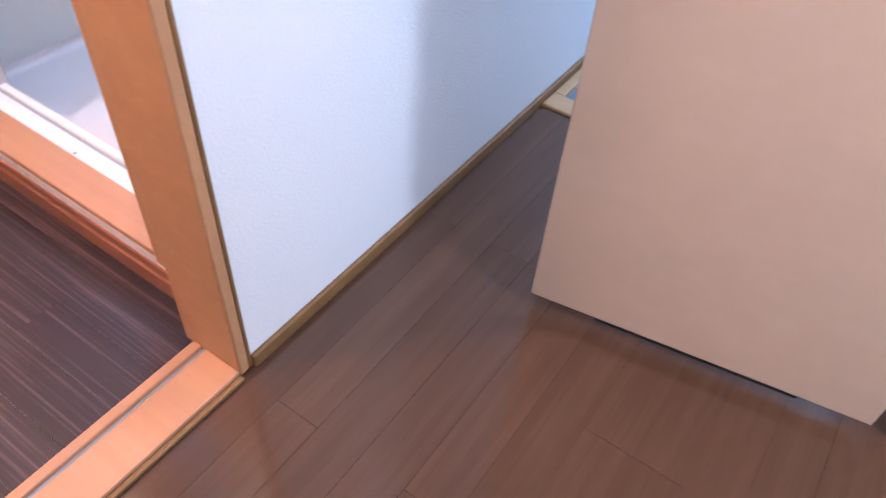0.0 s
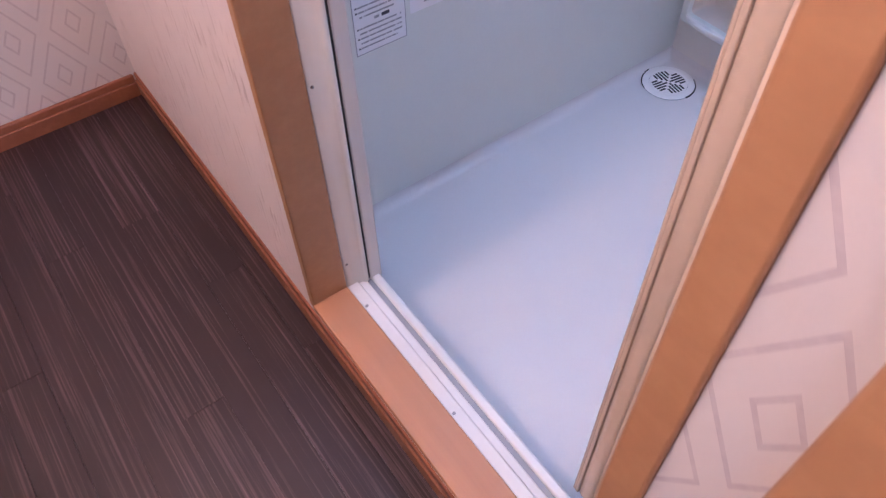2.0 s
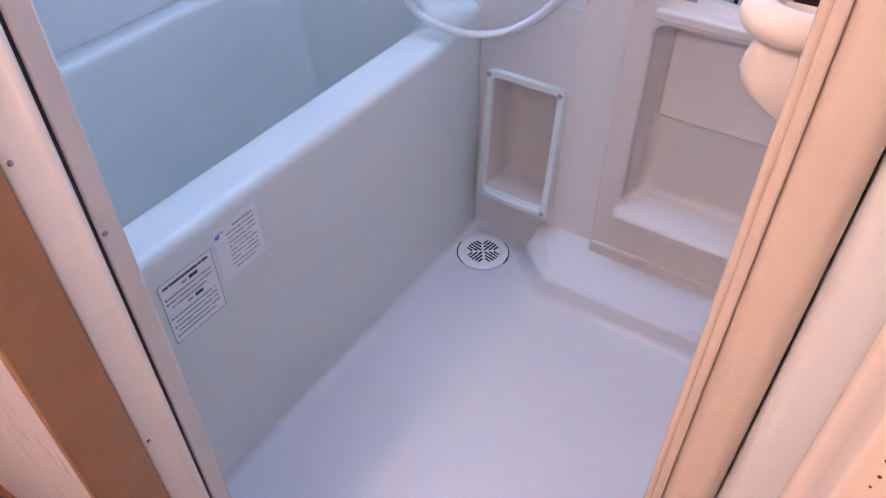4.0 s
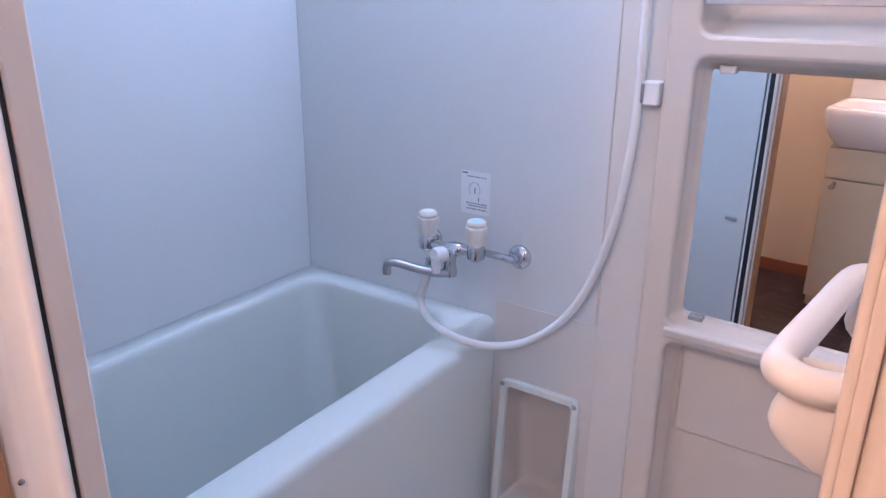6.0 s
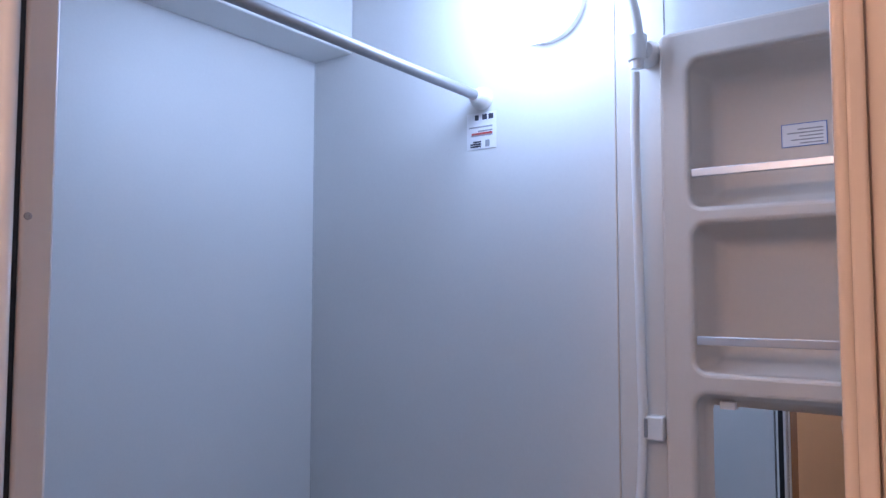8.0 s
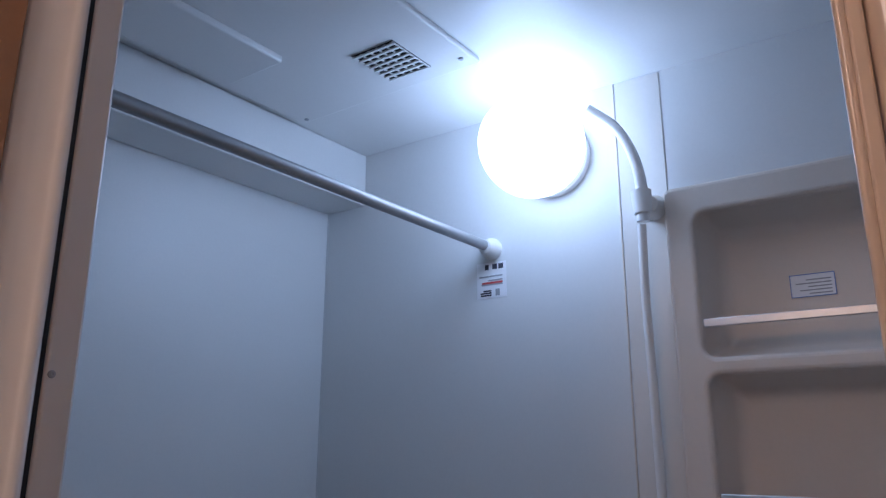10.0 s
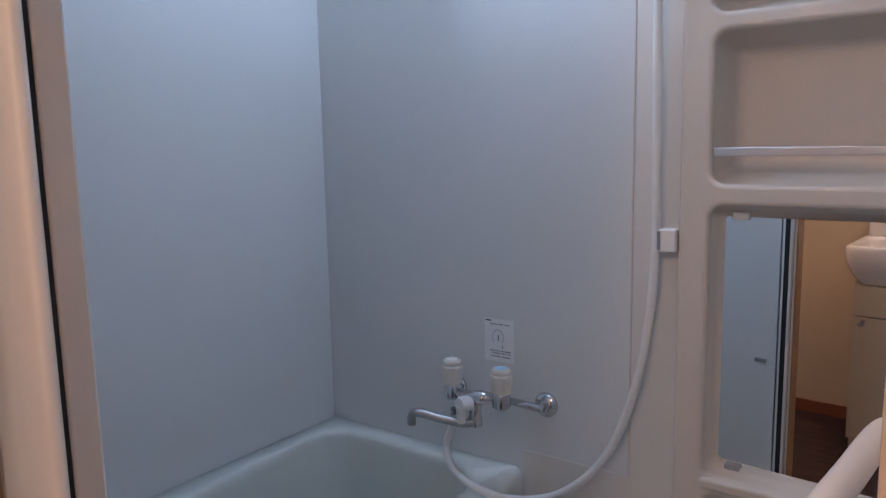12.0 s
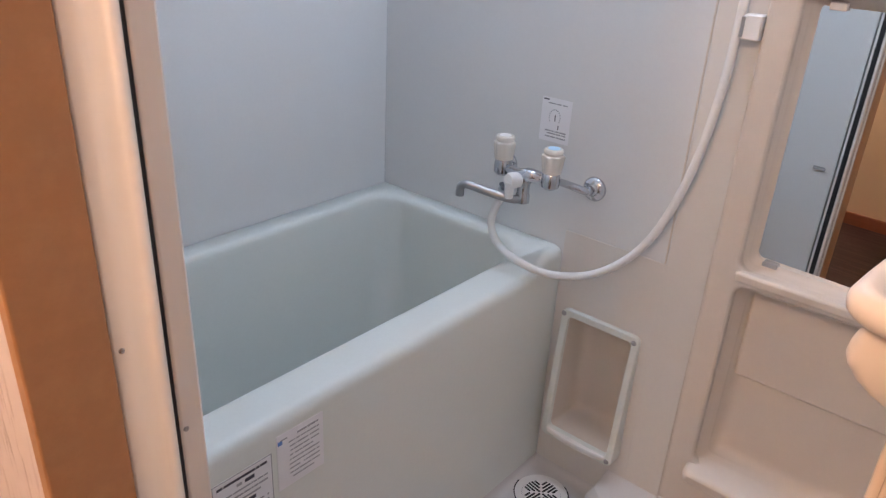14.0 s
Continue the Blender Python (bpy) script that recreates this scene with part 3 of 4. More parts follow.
def upright(y0, y1, strip, side, stuff=M_PVC):
    """One upright of the frame between y0 and y1; its face slants out towards the opening, which lies at side (-1 or 1)."""
    face, back = (y0, y1) if side < 0 else (y1, y0)
    prof = [(0.378, back), (0.378, face - side * 0.004), (0.381, face - side * 0.002), (0.394, face), (0.4062, face + side * 0.0012), (0.4082, face + side * 0.0036), (0.4106, face + side * 0.0053),
            (0.4140, face + side * 0.0058), (0.4168, face + side * 0.0048), (0.4185, face + side * 0.0020), (0.4185, back)]
    bm = loft([[(x, y, z) for x, y in prof] for z in (ZSILL - 0.01, ZHEAD)], angle=35)
    bmesh.ops.recalc_face_normals(bm, faces=bm.faces[:])
    p = part("upright", bm, stuff, frame_d)
    part("gasket", box((0.4185, y0 - (0.001 if side < 0 else -0.002), ZSILL - 0.01), (0.4222, y1 + (0.001 if side > 0 else -0.002), ZHEAD)), M_RUBBER, frame_d, "black rubber gasket")
    part("edge_gasket", box((0.4456, strip[0] + 0.007, ZB + 0.06), (0.4476, strip[1] - 0.008, ZHEAD)) if side < 0 else box((0.4456, strip[1] - 0.012, ZB + 0.06), (0.4476, strip[1] - 0.001, ZHEAD)), M_RUBBER, frame_d, "black rubber gasket")
    part("inner_strip", box((0.4222, strip[0], ZB + 0.06), (0.4455, strip[1], ZHEAD), 0.003), M_PVC, frame_d)
    return p


jl = upright(YJ1, YJ1 + 0.026, (YJ1 - 0.002, YJ1 + 0.026), -1)
# same white profile, in cream: the warm washroom light is put into its colour
jr = upright(YJ0 - 0.01, 0.412, (YJ0 - 0.01, 0.411), 1, M_CREAM)
rr = random.Random(4)
for k in range(44):
    z = ZSILL + 0.45 + 0.50 * rr.random()
    s = 0.0004 + 0.0013 * rr.random() ** 2
    part("rust_spot", lathe([(s, 0), (s * 0.8, 0.0004), (0, 0.0005)], (0.3778, 0.4030 + 0.0026 * (rr.random() - 0.5), z), (-1, 0, 0), 7), M_RUST, jr, "dark rust spot")
for z in (0.15, 0.51, 0.87, 1.23, 1.59):
    part("screw", lathe([(0.0025, 0), (0.0022, 0.0010), (0.0008, 0.0013), (0, 0.0006)], (0.385, YJ1 + 0.0014, z), (-0.1, -1, 0), 12), M_CHROME, jl)
for z in (0.772, 1.318):
    part("screw", lathe([(0.0028, 0), (0.0025, 0.0010), (0.0010, 0.0013), (0, 0.0005)], (0.4275, YJ1 - 0.0018, z), (0, -1, 0), 14), M_STEEL, jl)
# threshold rails
part("bottom_rail", box((0.378, YJ0, ZSILL - 0.03), (0.398, YJ1, ZSILL - 0.002), 0.002), M_WHITE, frame_d)
part("bottom_rail", box((0.399, YJ0, ZSILL - 0.03), (0.414, YJ1, ZSILL - 0.008), 0.003), M_WHITE, frame_d)
part("track", box((0.414, YJ0, ZB), (0.424, YJ1, ZSILL - 0.016)), M_GREY, frame_d, "grey track groove")
part("bottom_rail", box((0.424, YJ0, ZB), (0.440, YJ1, ZSILL - 0.010), 0.004), M_WHITE, frame_d)
for y in (0.422, 0.660, 0.898):
    part("screw", lathe([(0.0030, 0), (0.0027, 0.0010), (0, 0.0013)], (0.3835, y, ZSILL - 0.0022), 'Z', 12), M_STEEL, frame_d)
part("top_rail", box((0.378, YJ0, ZHEAD - 0.04), (0.45, YJ1, ZHEAD), 0.003), M_PVC, frame_d)

# folded door pack standing in the bath at the right jamb
fold = thing("folding_door", "cream plastic folding bath door pushed open against its jamb", "door")
TILT = Matrix.Translation((0.445, 0.45, 0)) @ Matrix.Rotation(radians(1.5), 4, 'Z') @ Matrix.Translation((-0.445, -0.45, 0))


def turned(bm, m):
    bmesh.ops.transform(bm, matrix=m, verts=bm.verts[:])
    return bm


def fold_panel(name, y0, y1, x0, x1, m, wide, stuff):
    bm = box((x0 + wide - 0.004, (y0 + y1) / 2 - 0.004, 0.13), (x1 - 0.03, (y0 + y1) / 2 + 0.004, ZHEAD - 0.09), 0.001)
    p = part(name, turned(bm, m), M_WHITE, fold)
    for a, b in ((x0, x0 + wide), (x1 - 0.034, x1)):
        if wide < 0.04 or a > x0:
            part("stile", turned(box((a, y0, 0.10), (b, y1, ZHEAD - 0.05), 0.010, 4), m), stuff, p, "rounded plastic stile")
            continue
        # rounded profile with two thin creases near its opening edge
        st = part("stile", turned(box((a, y0, 0.10), (b, y1 - 0.0085, ZHEAD - 0.05), 0.009, 6), m), stuff, p, "cream rounded stile")
        part("stile_bead", turned(box((a + 0.0012, y1 - 0.0095, 0.10), (b, y1 - 0.0040, ZHEAD - 0.05), 0.0012, 2), m), stuff, st)
        part("stile_bead", turned(box((a + 0.0018, y1 - 0.0046, 0.10), (b, y1, ZHEAD - 0.05), 0.0020, 3), m), stuff, st)
    part("bead", turned(box((x0 + wide, y1 - 0.012, 0.10), (x0 + wide + 0.016, y1 - 0.003, ZHEAD - 0.05), 0.003, 3), m), stuff, p)
    for a, b in ((0.10, 0.15), (ZHEAD - 0.11, ZHEAD - 0.05)):
        part("rail", turned(box((x0 + wide - 0.004, y0 + 0.003, a), (x1 - 0.03, y1 - 0.003, b), 0.004), m), stuff, p)
    return p


fold_panel("inner_panel", 0.395, 0.4380, 0.4500, 0.735, Matrix(), 0.034, M_WHITE)
lead = fold_panel("leading_panel", 0.4385, 0.4740, 0.446, 0.735, TILT, 0.056, M_CREAM)
part("guide_shoe", box((0.418, 0.424, 0.082), (0.452, 0.440, 0.102), 0.003), M_RUBBER, fold, "dark guide shoe in the track")
HX0, HX1, HY, HZ = 0.508, 0.665, 0.5040, 1.044
SLANT = -0.110      # the handle's bar nears the door away from its edge


def bar(x, y, z):
    return (x, y + SLANT * (x - HX0), z)


hp = spline([bar(HX0 + 0.012, HY - 0.038, HZ - 0.004), bar(HX0 + 0.002, HY - 0.018, HZ - 0.002), bar(HX0 + 0.006, HY - 0.003, HZ), bar(HX0 + 0.026, HY, HZ), bar(HX0 + 0.08, HY, HZ), bar(HX1 - 0.026, HY, HZ), bar(HX1 - 0.006, HY - 0.003, HZ), bar(HX1, HY - 0.016, HZ), bar(HX1 - 0.004, HY - 0.030, HZ)], 6)
part("pull_handle", tube(hp, 0.0080, 20), M_HANDLE, fold, "white plastic grab handle")
for x in (HX0 + 0.010, HX1 - 0.012):
    lo = []
    for z, w, out in ((HZ + 0.003, 0.0084, -0.006), (HZ - 0.008, 0.0082, -0.0055), (HZ - 0.013, 0.0084, -0.0045), (HZ - 0.019, 0.0088, -0.0025), (HZ - 0.025, 0.0090, -0.0018), (HZ - 0.030, 0.0086, -0.0035), (HZ - 0.036, 0.0076, -0.0085), (HZ - 0.041, 0.0062, -0.015), (HZ - 0.045, 0.0046, -0.022), (HZ - 0.048, 0.0030, -0.030)):
        sh = SLANT * (x - HX0)
        lo.append([(a, b2, z) for a, b2 in rounded(x - w, x + w, HY - 0.048, HY + out + 0.002 + sh, min(w, (0.05 + out) / 2) * 0.92, 6)])
    bm = loft(lo, angle=60)
    bmesh.ops.recalc_face_normals(bm, faces=bm.faces[:])
    part("handle_bracket", bm, M_HANDLE, fold, "white plastic handle bracket")

# ---- bathtub ----
tub = thing("bathtub", "off-white plastic bathtub with a tall plain apron", "bathtub")
TX0, TX1, TY0, TY1, TZ = XIN + 0.002, XF - 0.001, 1.172, YF - 0.001, 0.542


def fine_loop(x0, x1, y0, y1, r, k=40):
    """A rounded rectangle with many points on its long sides."""
    pts = rounded(x0, x1, y0, y1, r, 6)
    out = []
    for i, p in enumerate(pts):
        q = pts[(i + 1) % len(pts)]
        out.append(p)
        if i % 7 == 6:
            out += [(p[0] + (q[0] - p[0]) * t / k, p[1] + (q[1] - p[1]) * t / k) for t in range(1, k)]
    return out


def rim_drop(x, y):
    """The front ledge lies lower than the ledges at the walls."""
    s = lambda t: max(0.0, min(1.0, t)) ** 2 * (3 - 2 * max(0.0, min(1.0, t)))
    return -0.029 * (1 - s((x - 1.345) / 0.035)) * (1 - s((y - 1.262) / 0.05))


lo = []
for z, i in ((ZB - 0.01, 0.0), (0.30, 0.0), (TZ - 0.024, 0.0), (TZ - 0.016, 0.0008), (TZ - 0.009, 0.0035), (TZ - 0.0035, 0.009), (TZ - 0.0008, 0.016), (TZ, 0.024)):
    lo.append([(x, y, z + (rim_drop(x, y) if z > 0.4 else 0)) for x, y in fine_loop(TX0, TX1, TY0 + i, TY1, 0.001)])
for z, i, r in ((TZ, -0.006, 0.055), (TZ, 0.0, 0.055), (TZ - 0.003, 0.006, 0.055), (TZ - 0.012, 0.010, 0.055), (TZ - 0.024, 0.011, 0.055), (0.30, 0.026, 0.06), (0.12, 0.040, 0.07), (0.06, 0.060, 0.08), (0.035, 0.10, 0.08), (0.03, 0.14, 0.08)):
    lo.append([(x, y, z + (rim_drop(x, y) if z > 0.4 else 0)) for x, y in fine_loop(TX0 + 0.05 + i, 1.402 - i, 1.250 + i, 1.667 - i, r)])
part("tub_shell", loft(lo, angle=60), M_TUB, tub)
part("drain_plug", lathe([(0.028, 0), (0.028, 0.003), (0.02, 0.005), (0, 0.005)], (1.15, 1.45, 0.031)), M_CHROME, tub)

def sticker(name, label, u0, u1, v0, v1, m, prints, edge=None):
    s = thing(name, label, "label")
    bm = box((u0, v0, 0), (u1, v1, 0.0006))
    bmesh.ops.transform(bm, matrix=m, verts=bm.verts[:])
    part("paper", bm, M_PAPER, s)
    for material, lines in prints:
        bars(s, m, lines, material)
    if edge:
        w = 0.0012
        bars(s, m, [(u0, v0, u1 - u0, w), (u0, v1 - w, u1 - u0, w), (u0, v0, w, v1 - v0), (u1 - w, v0, w, v1 - v0)], edge)
    return s


def lines_of(u0, u1, v0, v1, n, h, seed):
    r = random.Random(seed)
    out = []
    for i in range(n):
        v = v1 - (i + 0.9) * (v1 - v0) / n
        out.append((u0, v, (u1 - u0) * (0.6 + 0.4 * r.random()), h))
    return out


apron = on_y(TY0 - 0.0002)
def row(u0, u1, v, h, seed, words=6):
    """A row of print, broken into words."""
    r = random.Random(seed)
    cuts = sorted(r.uniform(u0, u1) for _ in range(words))
    ends = [u0] + cuts + [u1]
    return [(a, v, max(b - a - 0.0016, 0.001), h) for a, b in zip(ends, ends[1:]) if b - a > 0.003]


warn_dark = row(0.574, 0.660, 0.4480, 0.0040, 1, 3) + [(0.620, 0.4365, 0.016, 0.0060), (0.621, 0.3990, 0.015, 0.0060)]
warn_grey = [(0.606, 0.4370, 0.009, 0.0045), (0.607, 0.3995, 0.009, 0.0045)]
for k, v in enumerate((0.4275, 0.4185, 0.4095, 0.3890, 0.3800, 0.3710, 0.3620, 0.3530)):
    warn_grey += row(0.578, 0.660 - 0.010 * (k in (2, 7)), v, 0.0027, 20 + k)
warn_dark += [(0.573, v, 0.003, 0.003) for v in (0.4275, 0.4185, 0.3890, 0.3710, 0.3530)]
sticker("warning_label", "white printed notice with thin grey border on the tub apron", 0.567, 0.667, 0.342, 0.460, apron, [(M_GREY, warn_grey), (M_INK, warn_dark)], M_GREY)
notice_grey = row(0.715, 0.757, 0.4690, 0.0034, 40, 2) + [(0.684, 0.4705, 0.012, 0.0020)]
for k in range(9):
    notice_grey += row(0.699, 0.758 - 0.012 * (k in (3, 8)), 0.4600 - 0.0085 * k, 0.0022, 41 + k)
sticker("notice_label", "white printed leaflet with a blue mark stuck on the tub apron", 0.677, 0.765, 0.379, 0.482, apron, [(M_GREY, notice_grey), (M_BLUE, [(0.679, 0.4640, 0.008, 0.0070)])])

# ---- bath floor ----
floor_b = tagged(link("floor_bath", box((XIN - 0.005, YR, ZB - 0.05), (XF + 0.03, TY0 + 0.02, ZB)), M_BATHFLOOR), "pale moulded plastic floor of the bath", "floor", kind="structure")
# coved upstands along the edges
cove = []
for i in range(7):
    a = radians(90 * i / 6)
    cove.append((0.022 * (1 - math.sin(a)), 0.022 * (1 - math.cos(a))))


def coving(name, p0, p1, inward):
    bm = bmesh.new()
    p0, p1, inward = Vector(p0), Vector(p1), Vector(inward)
    rows = [[bm.verts.new(p + inward * d + Vector((0, 0, h))) for d, h in cove] for p in (p0, p1)]
    for i in range(6):
        bm.faces.new((rows[0][i], rows[0][i + 1], rows[1][i + 1], rows[1][i]))
    bmesh.ops.recalc_face_normals(bm, faces=bm.faces[:])
    for f in bm.faces:
        f.smooth = True
    return tagged(link(name, bm, M_BATHFLOOR), "rounded edge of the moulded bath floor", "trim", kind="structure")


coving("trim", (XIN, TY0, ZB + 0.0005), (XF, TY0, ZB + 0.0005), (0, -1, 0))
coving("trim", (XF, YR, ZB + 0.0005), (XF, TY0, ZB + 0.0005), (-1, 0, 0))
coving("trim", (XIN, YR, ZB + 0.0005), (XIN, TY0, ZB + 0.0005), (1, 0, 0))
coving("trim", (XIN, YR, ZB + 0.0005), (XF, YR, ZB + 0.0005), (0, 1, 0))
# raised ledge under the shelf panel
def chamfer_loop(z, i, rise=0.0):
    """Outline of the ledge, drawn in by i; rise: how much higher it lies at the wall."""
    return [(XF, YR, z + rise), (1.300 + i, YR, z), (1.289 + i, 0.908 - i * 0.3, z), (1.372 + i * 0.5, 1.003 - i * 0.6, z + rise * 0.3), (XF, 1.003 - i * 0.6, z + rise)]


led = [chamfer_loop(ZB, -0.010), chamfer_loop(ZB + 0.006, 0.0), chamfer_loop(ZB + 0.016, 0.006), chamfer_loop(0.002, 0.010), chamfer_loop(0.009, 0.014), chamfer_loop(0.012, 0.022), chamfer_loop(0.013, 0.032, 0.032)]
bm = loft(led, angle=35)
bmesh.ops.recalc_face_normals(bm, faces=bm.faces[:])
tagged(link("floor_ledge", bm, M_BATHFLOOR), "raised moulded ledge of the bath floor", "floor", kind="structure")
# drain with slotted grate
drain = thing("floor_drain", "round white floor drain with a slotted grate", "drain")
DC = (1.349, 1.094, ZB)
part("rim", lathe([(0.062, 0), (0.062, 0.002), (0.058, 0.003), (0.046, 0.003), (0.046, -0.001)], DC, 'Z', 40), M_WHITE, drain)
# grey ring: the rim's thin shade put into colour
part("shadow_ring", lathe([(0.0632, 0), (0.0632, 0.0008), (0.0, 0.0008)], DC, 'Z', 40), M_GREY, drain, "seam round the drain, grey for the shade in it")
part("grate", lathe([(0.045, 0), (0.045, 0.0022), (0, 0.0022)], (DC[0], DC[1], DC[2] + 0.001), 'Z', 40), M_WHITE, drain)
for sx in (-1, 1):
    for sy in (-1, 1):
        for k in range(-3, 4):
            off = k * 0.0082
            ok = []
            for s in range(120):
                t = s * 0.0005
                u, v = t * 0.7071 - off * 0.7071, t * 0.7071 + off * 0.7071
                if u > 0.0028 and v > 0.0028 and math.hypot(u, v) < 0.0405:
                    ok.append(t)
            if len(ok) < 10:
                continue
            t0, t1 = ok[0], ok[-1]
            tm = (t0 + t1) / 2
            u, v = tm * 0.7071 - off * 0.7071, tm * 0.7071 + off * 0.7071
            own = bmesh.new()
            bmesh.ops.create_cube(own, size=1, matrix=Matrix.Translation((DC[0], DC[1], DC[2] + 0.0033)) @ Matrix.Rotation(radians(35), 4, 'Z') @ Matrix.Translation((sx * u, sy * v, 0))
                                  @ Matrix.Rotation(math.atan2(sy, sx), 4, 'Z') @ Matrix.Diagonal((t1 - t0, 0.0048, 0.0006, 1)))
            part("slot", own, M_DARKHOLE, drain)

for a0 in (90, 262):
    arc = [(DC[0] + 0.0632 * math.cos(radians(a0 + k * 7)), DC[1] + 0.0632 * math.sin(radians(a0 + k * 7)), DC[2] + 0.0012) for k in range(11)]
    part("rim_gap", tube(arc, 0.0022, 6, flat=0.5), M_DARKHOLE, drain, "dark gap beside the drain rim")

# ---- tap wall: niche, shelf panel, mirror ----
niche = thing("wall_niche", "white plastic niche with a screwed frame set in the wall", "niche")
NB, NT, LEAN = 0.086, 0.408, 0.030      # the frame leans out towards its foot


def lean(me, back):
    """Draws the front out towards the foot; the back plane stays."""
    for v in me.vertices:
        near = min(max((back - v.co.x) / (back - XF + 0.012), 0.0), 1.0)
        v.co.x -= LEAN * near * (NT - v.co.z) / (NT - NB)


liner = part("liner", recess(0.974, 1.134, 0.104, 0.396, 0.012, XF - 0.008, 0.062), M_MOULD, niche)
lean(liner.data, XF + 0.054)
nf = plate("niche_frame", rounded(0.962, 1.147, NB, NT, 0.014), [rounded(0.978, 1.130, 0.108, 0.392, 0.010)], 0.046, 0.003, on_x(XF + 0.034), M_TUB, niche)
lean(nf.data, XF + 0.034)
front = [(XF - 0.037 - 0.013 * (1 - ((k - 8) / 8) ** 2), 0.966 + 0.177 * k / 16) for k in range(17)]
lip = [(XF + 0.02, front[-1][1]), (XF + 0.02, front[0][1])] + front
bm = loft([[(x + (0.006 if k == 0 and x < XF else 0), y, z) for x, y in lip] for k, z in enumerate((0.088, 0.096, 0.107))], angle=40)
bmesh.ops.recalc_face_normals(bm, faces=bm.faces[:])
part("tray_lip", bm, M_WHITE, niche)
for y, z, x in ((1.141, 0.397, XF - 0.0135), (0.972, 0.395, XF - 0.0138), (0.973, 0.098, XF - 0.0412)):
    part("screw", lathe([(0.0062, 0), (0.005, 0.002), (0.002, 0.003), (0, 0.0015)], (x, y, z), (-1, 0, 0), 14), M_GREY, niche)

panel = thing("wall_shelf_unit", "cream moulded wall panel with shelf recesses and a mirror bay", "wall panel")
PX, PY0, PY1 = XF - 0.020, YR + 0.001, 0.857
HOLES = {"shelf_top": (0.40, 0.808, 1.411, 1.662), "shelf_low": (0.40, 0.805, 1.138, 1.382), "mirror_bay": (0.42, 0.806, 0.628, 1.102), "low_bay": (0.40, 0.803, 0.190, 0.598)}
plate("face_panel", rounded(PY0, PY1, 0.022, 1.715, 0.012), [rounded(*HOLES[k], 0.022) for k in HOLES], 0.030, 0.008, on_x(XF + 0.010), M_MOULD, panel)
for k, dep in (("shelf_top", 0.085), ("shelf_low", 0.085), ("mirror_bay", 0.046), ("low_bay", 0.055)):
    y0, y1, z0, z1 = HOLES[k]
    part("recess", recess(y0 - 0.006, y1 + 0.006, z0 - 0.006, z1 + 0.006, 0.024, PX + 0.004, dep, taper=0.022 if dep > 0.05 else 0.012), M_MOULD, panel)
for y0, y1, z in ((0.404, 0.804, 1.468), (0.404, 0.801, 1.190)):
    part("shelf_bar", box((PX - 0.002, y0, z - 0.007), (PX + 0.004, y1, z + 0.007), 0.0015), M_ALU, panel, "flat aluminium guard bar")
# mid step and tray of the low bay
part("upper_panel", box((PX + 0.046, 0.425, 0.396), (PX + 0.065, 0.780, 0.592), 0.006, 3), M_MOULD, panel)
tray = [[(x, y, z) for y, z in rounded(0.39 + e, 0.812 - e, z0, z1, rr)] for x, e, z0, z1, rr in
        ((PX + 0.062, 0.0, 0.150, 0.214, 0.012), (PX + 0.030, 0.0, 0.150, 0.200, 0.012), (PX - 0.012, 0.0, 0.150, 0.184, 0.012), (PX - 0.022, 0.004, 0.154, 0.180, 0.011), (PX - 0.028, 0.012, 0.160, 0.173, 0.006))]
bm = loft(tray, angle=60)
bmesh.ops.recalc_face_normals(bm, faces=bm.faces[:])
part("tray", bm, M_MOULD, panel)
part("ridge", box((PX - 0.006, 0.41, 0.607), (PX + 0.010, 0.808, 0.628), 0.006, 4), M_MOULD, panel)
part("lower_step", box((PX - 0.007, PY0, 0.020), (PX + 0.008, 0.853, 0.068), 0.006, 4), M_MOULD, panel)

tagged(link("pilaster", box((XF - 0.0016, 0.852, 0.024), (XF + 0.006, 0.9405, ZC - 0.002), 0.0014, 2), M_LOWER), "slightly raised upright of the white wall panel", "trim", kind="structure")
mirror = thing("wall_mirror", "rectangular frameless mirror held by small clips", "mirror")
bm = box((0, -0.178, 0.633), (0.004, 0.178, 1.081))
bmesh.ops.transform(bm, matrix=Matrix.Translation((1.459, 0.616, 0)) @ Matrix.Rotation(radians(-2.2), 4, 'Z'), verts=bm.verts[:])
part("glass", bm, M_MIRROR, mirror)
for y, z in ((0.764, 1.079), (0.470, 1.079)):
    part("clip", box((1.455, y - 0.013, z - 0.003), (1.466, y + 0.013, z + 0.010), 0.002), M_WHITE, mirror)
for y, z in ((0.764, 0.640), (0.470, 0.640)):
    part("clip", box((1.455, y - 0.013, z - 0.010), (1.466, y + 0.013, z + 0.004), 0.002), M_GREY, mirror, "grey metal clip")
sticker("shelf_label", "small white label with a blue border inside the shelf recess", 0.611, 0.680, 1.510, 1.549, on_x(PX + 0.0882),
        [(M_GREY, lines_of(0.617, 0.672, 1.514, 1.543, 5, 0.0020, 8))], M_BLUE)
tap_grey = row(1.203, 1.250, 0.8400, 0.0022, 60, 3) + row(1.200, 1.252, 0.7830, 0.0030, 61) + row(1.200, 1.252, 0.7780, 0.0026, 62) + row(1.200, 1.250, 0.7710, 0.0030, 63)
for k in range(14):
    a = radians(-30 + 240 * k / 13)
    tap_grey.append((1.229 + 0.013 * math.cos(a), 0.812 + 0.016 * math.sin(a), 0.0022, 0.0022))
sticker("tap_label", "white instruction label with a small drawing above the taps", 1.193, 1.263, 0.762, 0.852, on_x(XF - 0.0002),
        [(M_GREY, tap_grey), (M_INK, [(1.247, 0.8465, 0.013, 0.0026), (1.228, 0.806, 0.002, 0.012), (1.219, 0.790, 0.0016, 0.008)])])
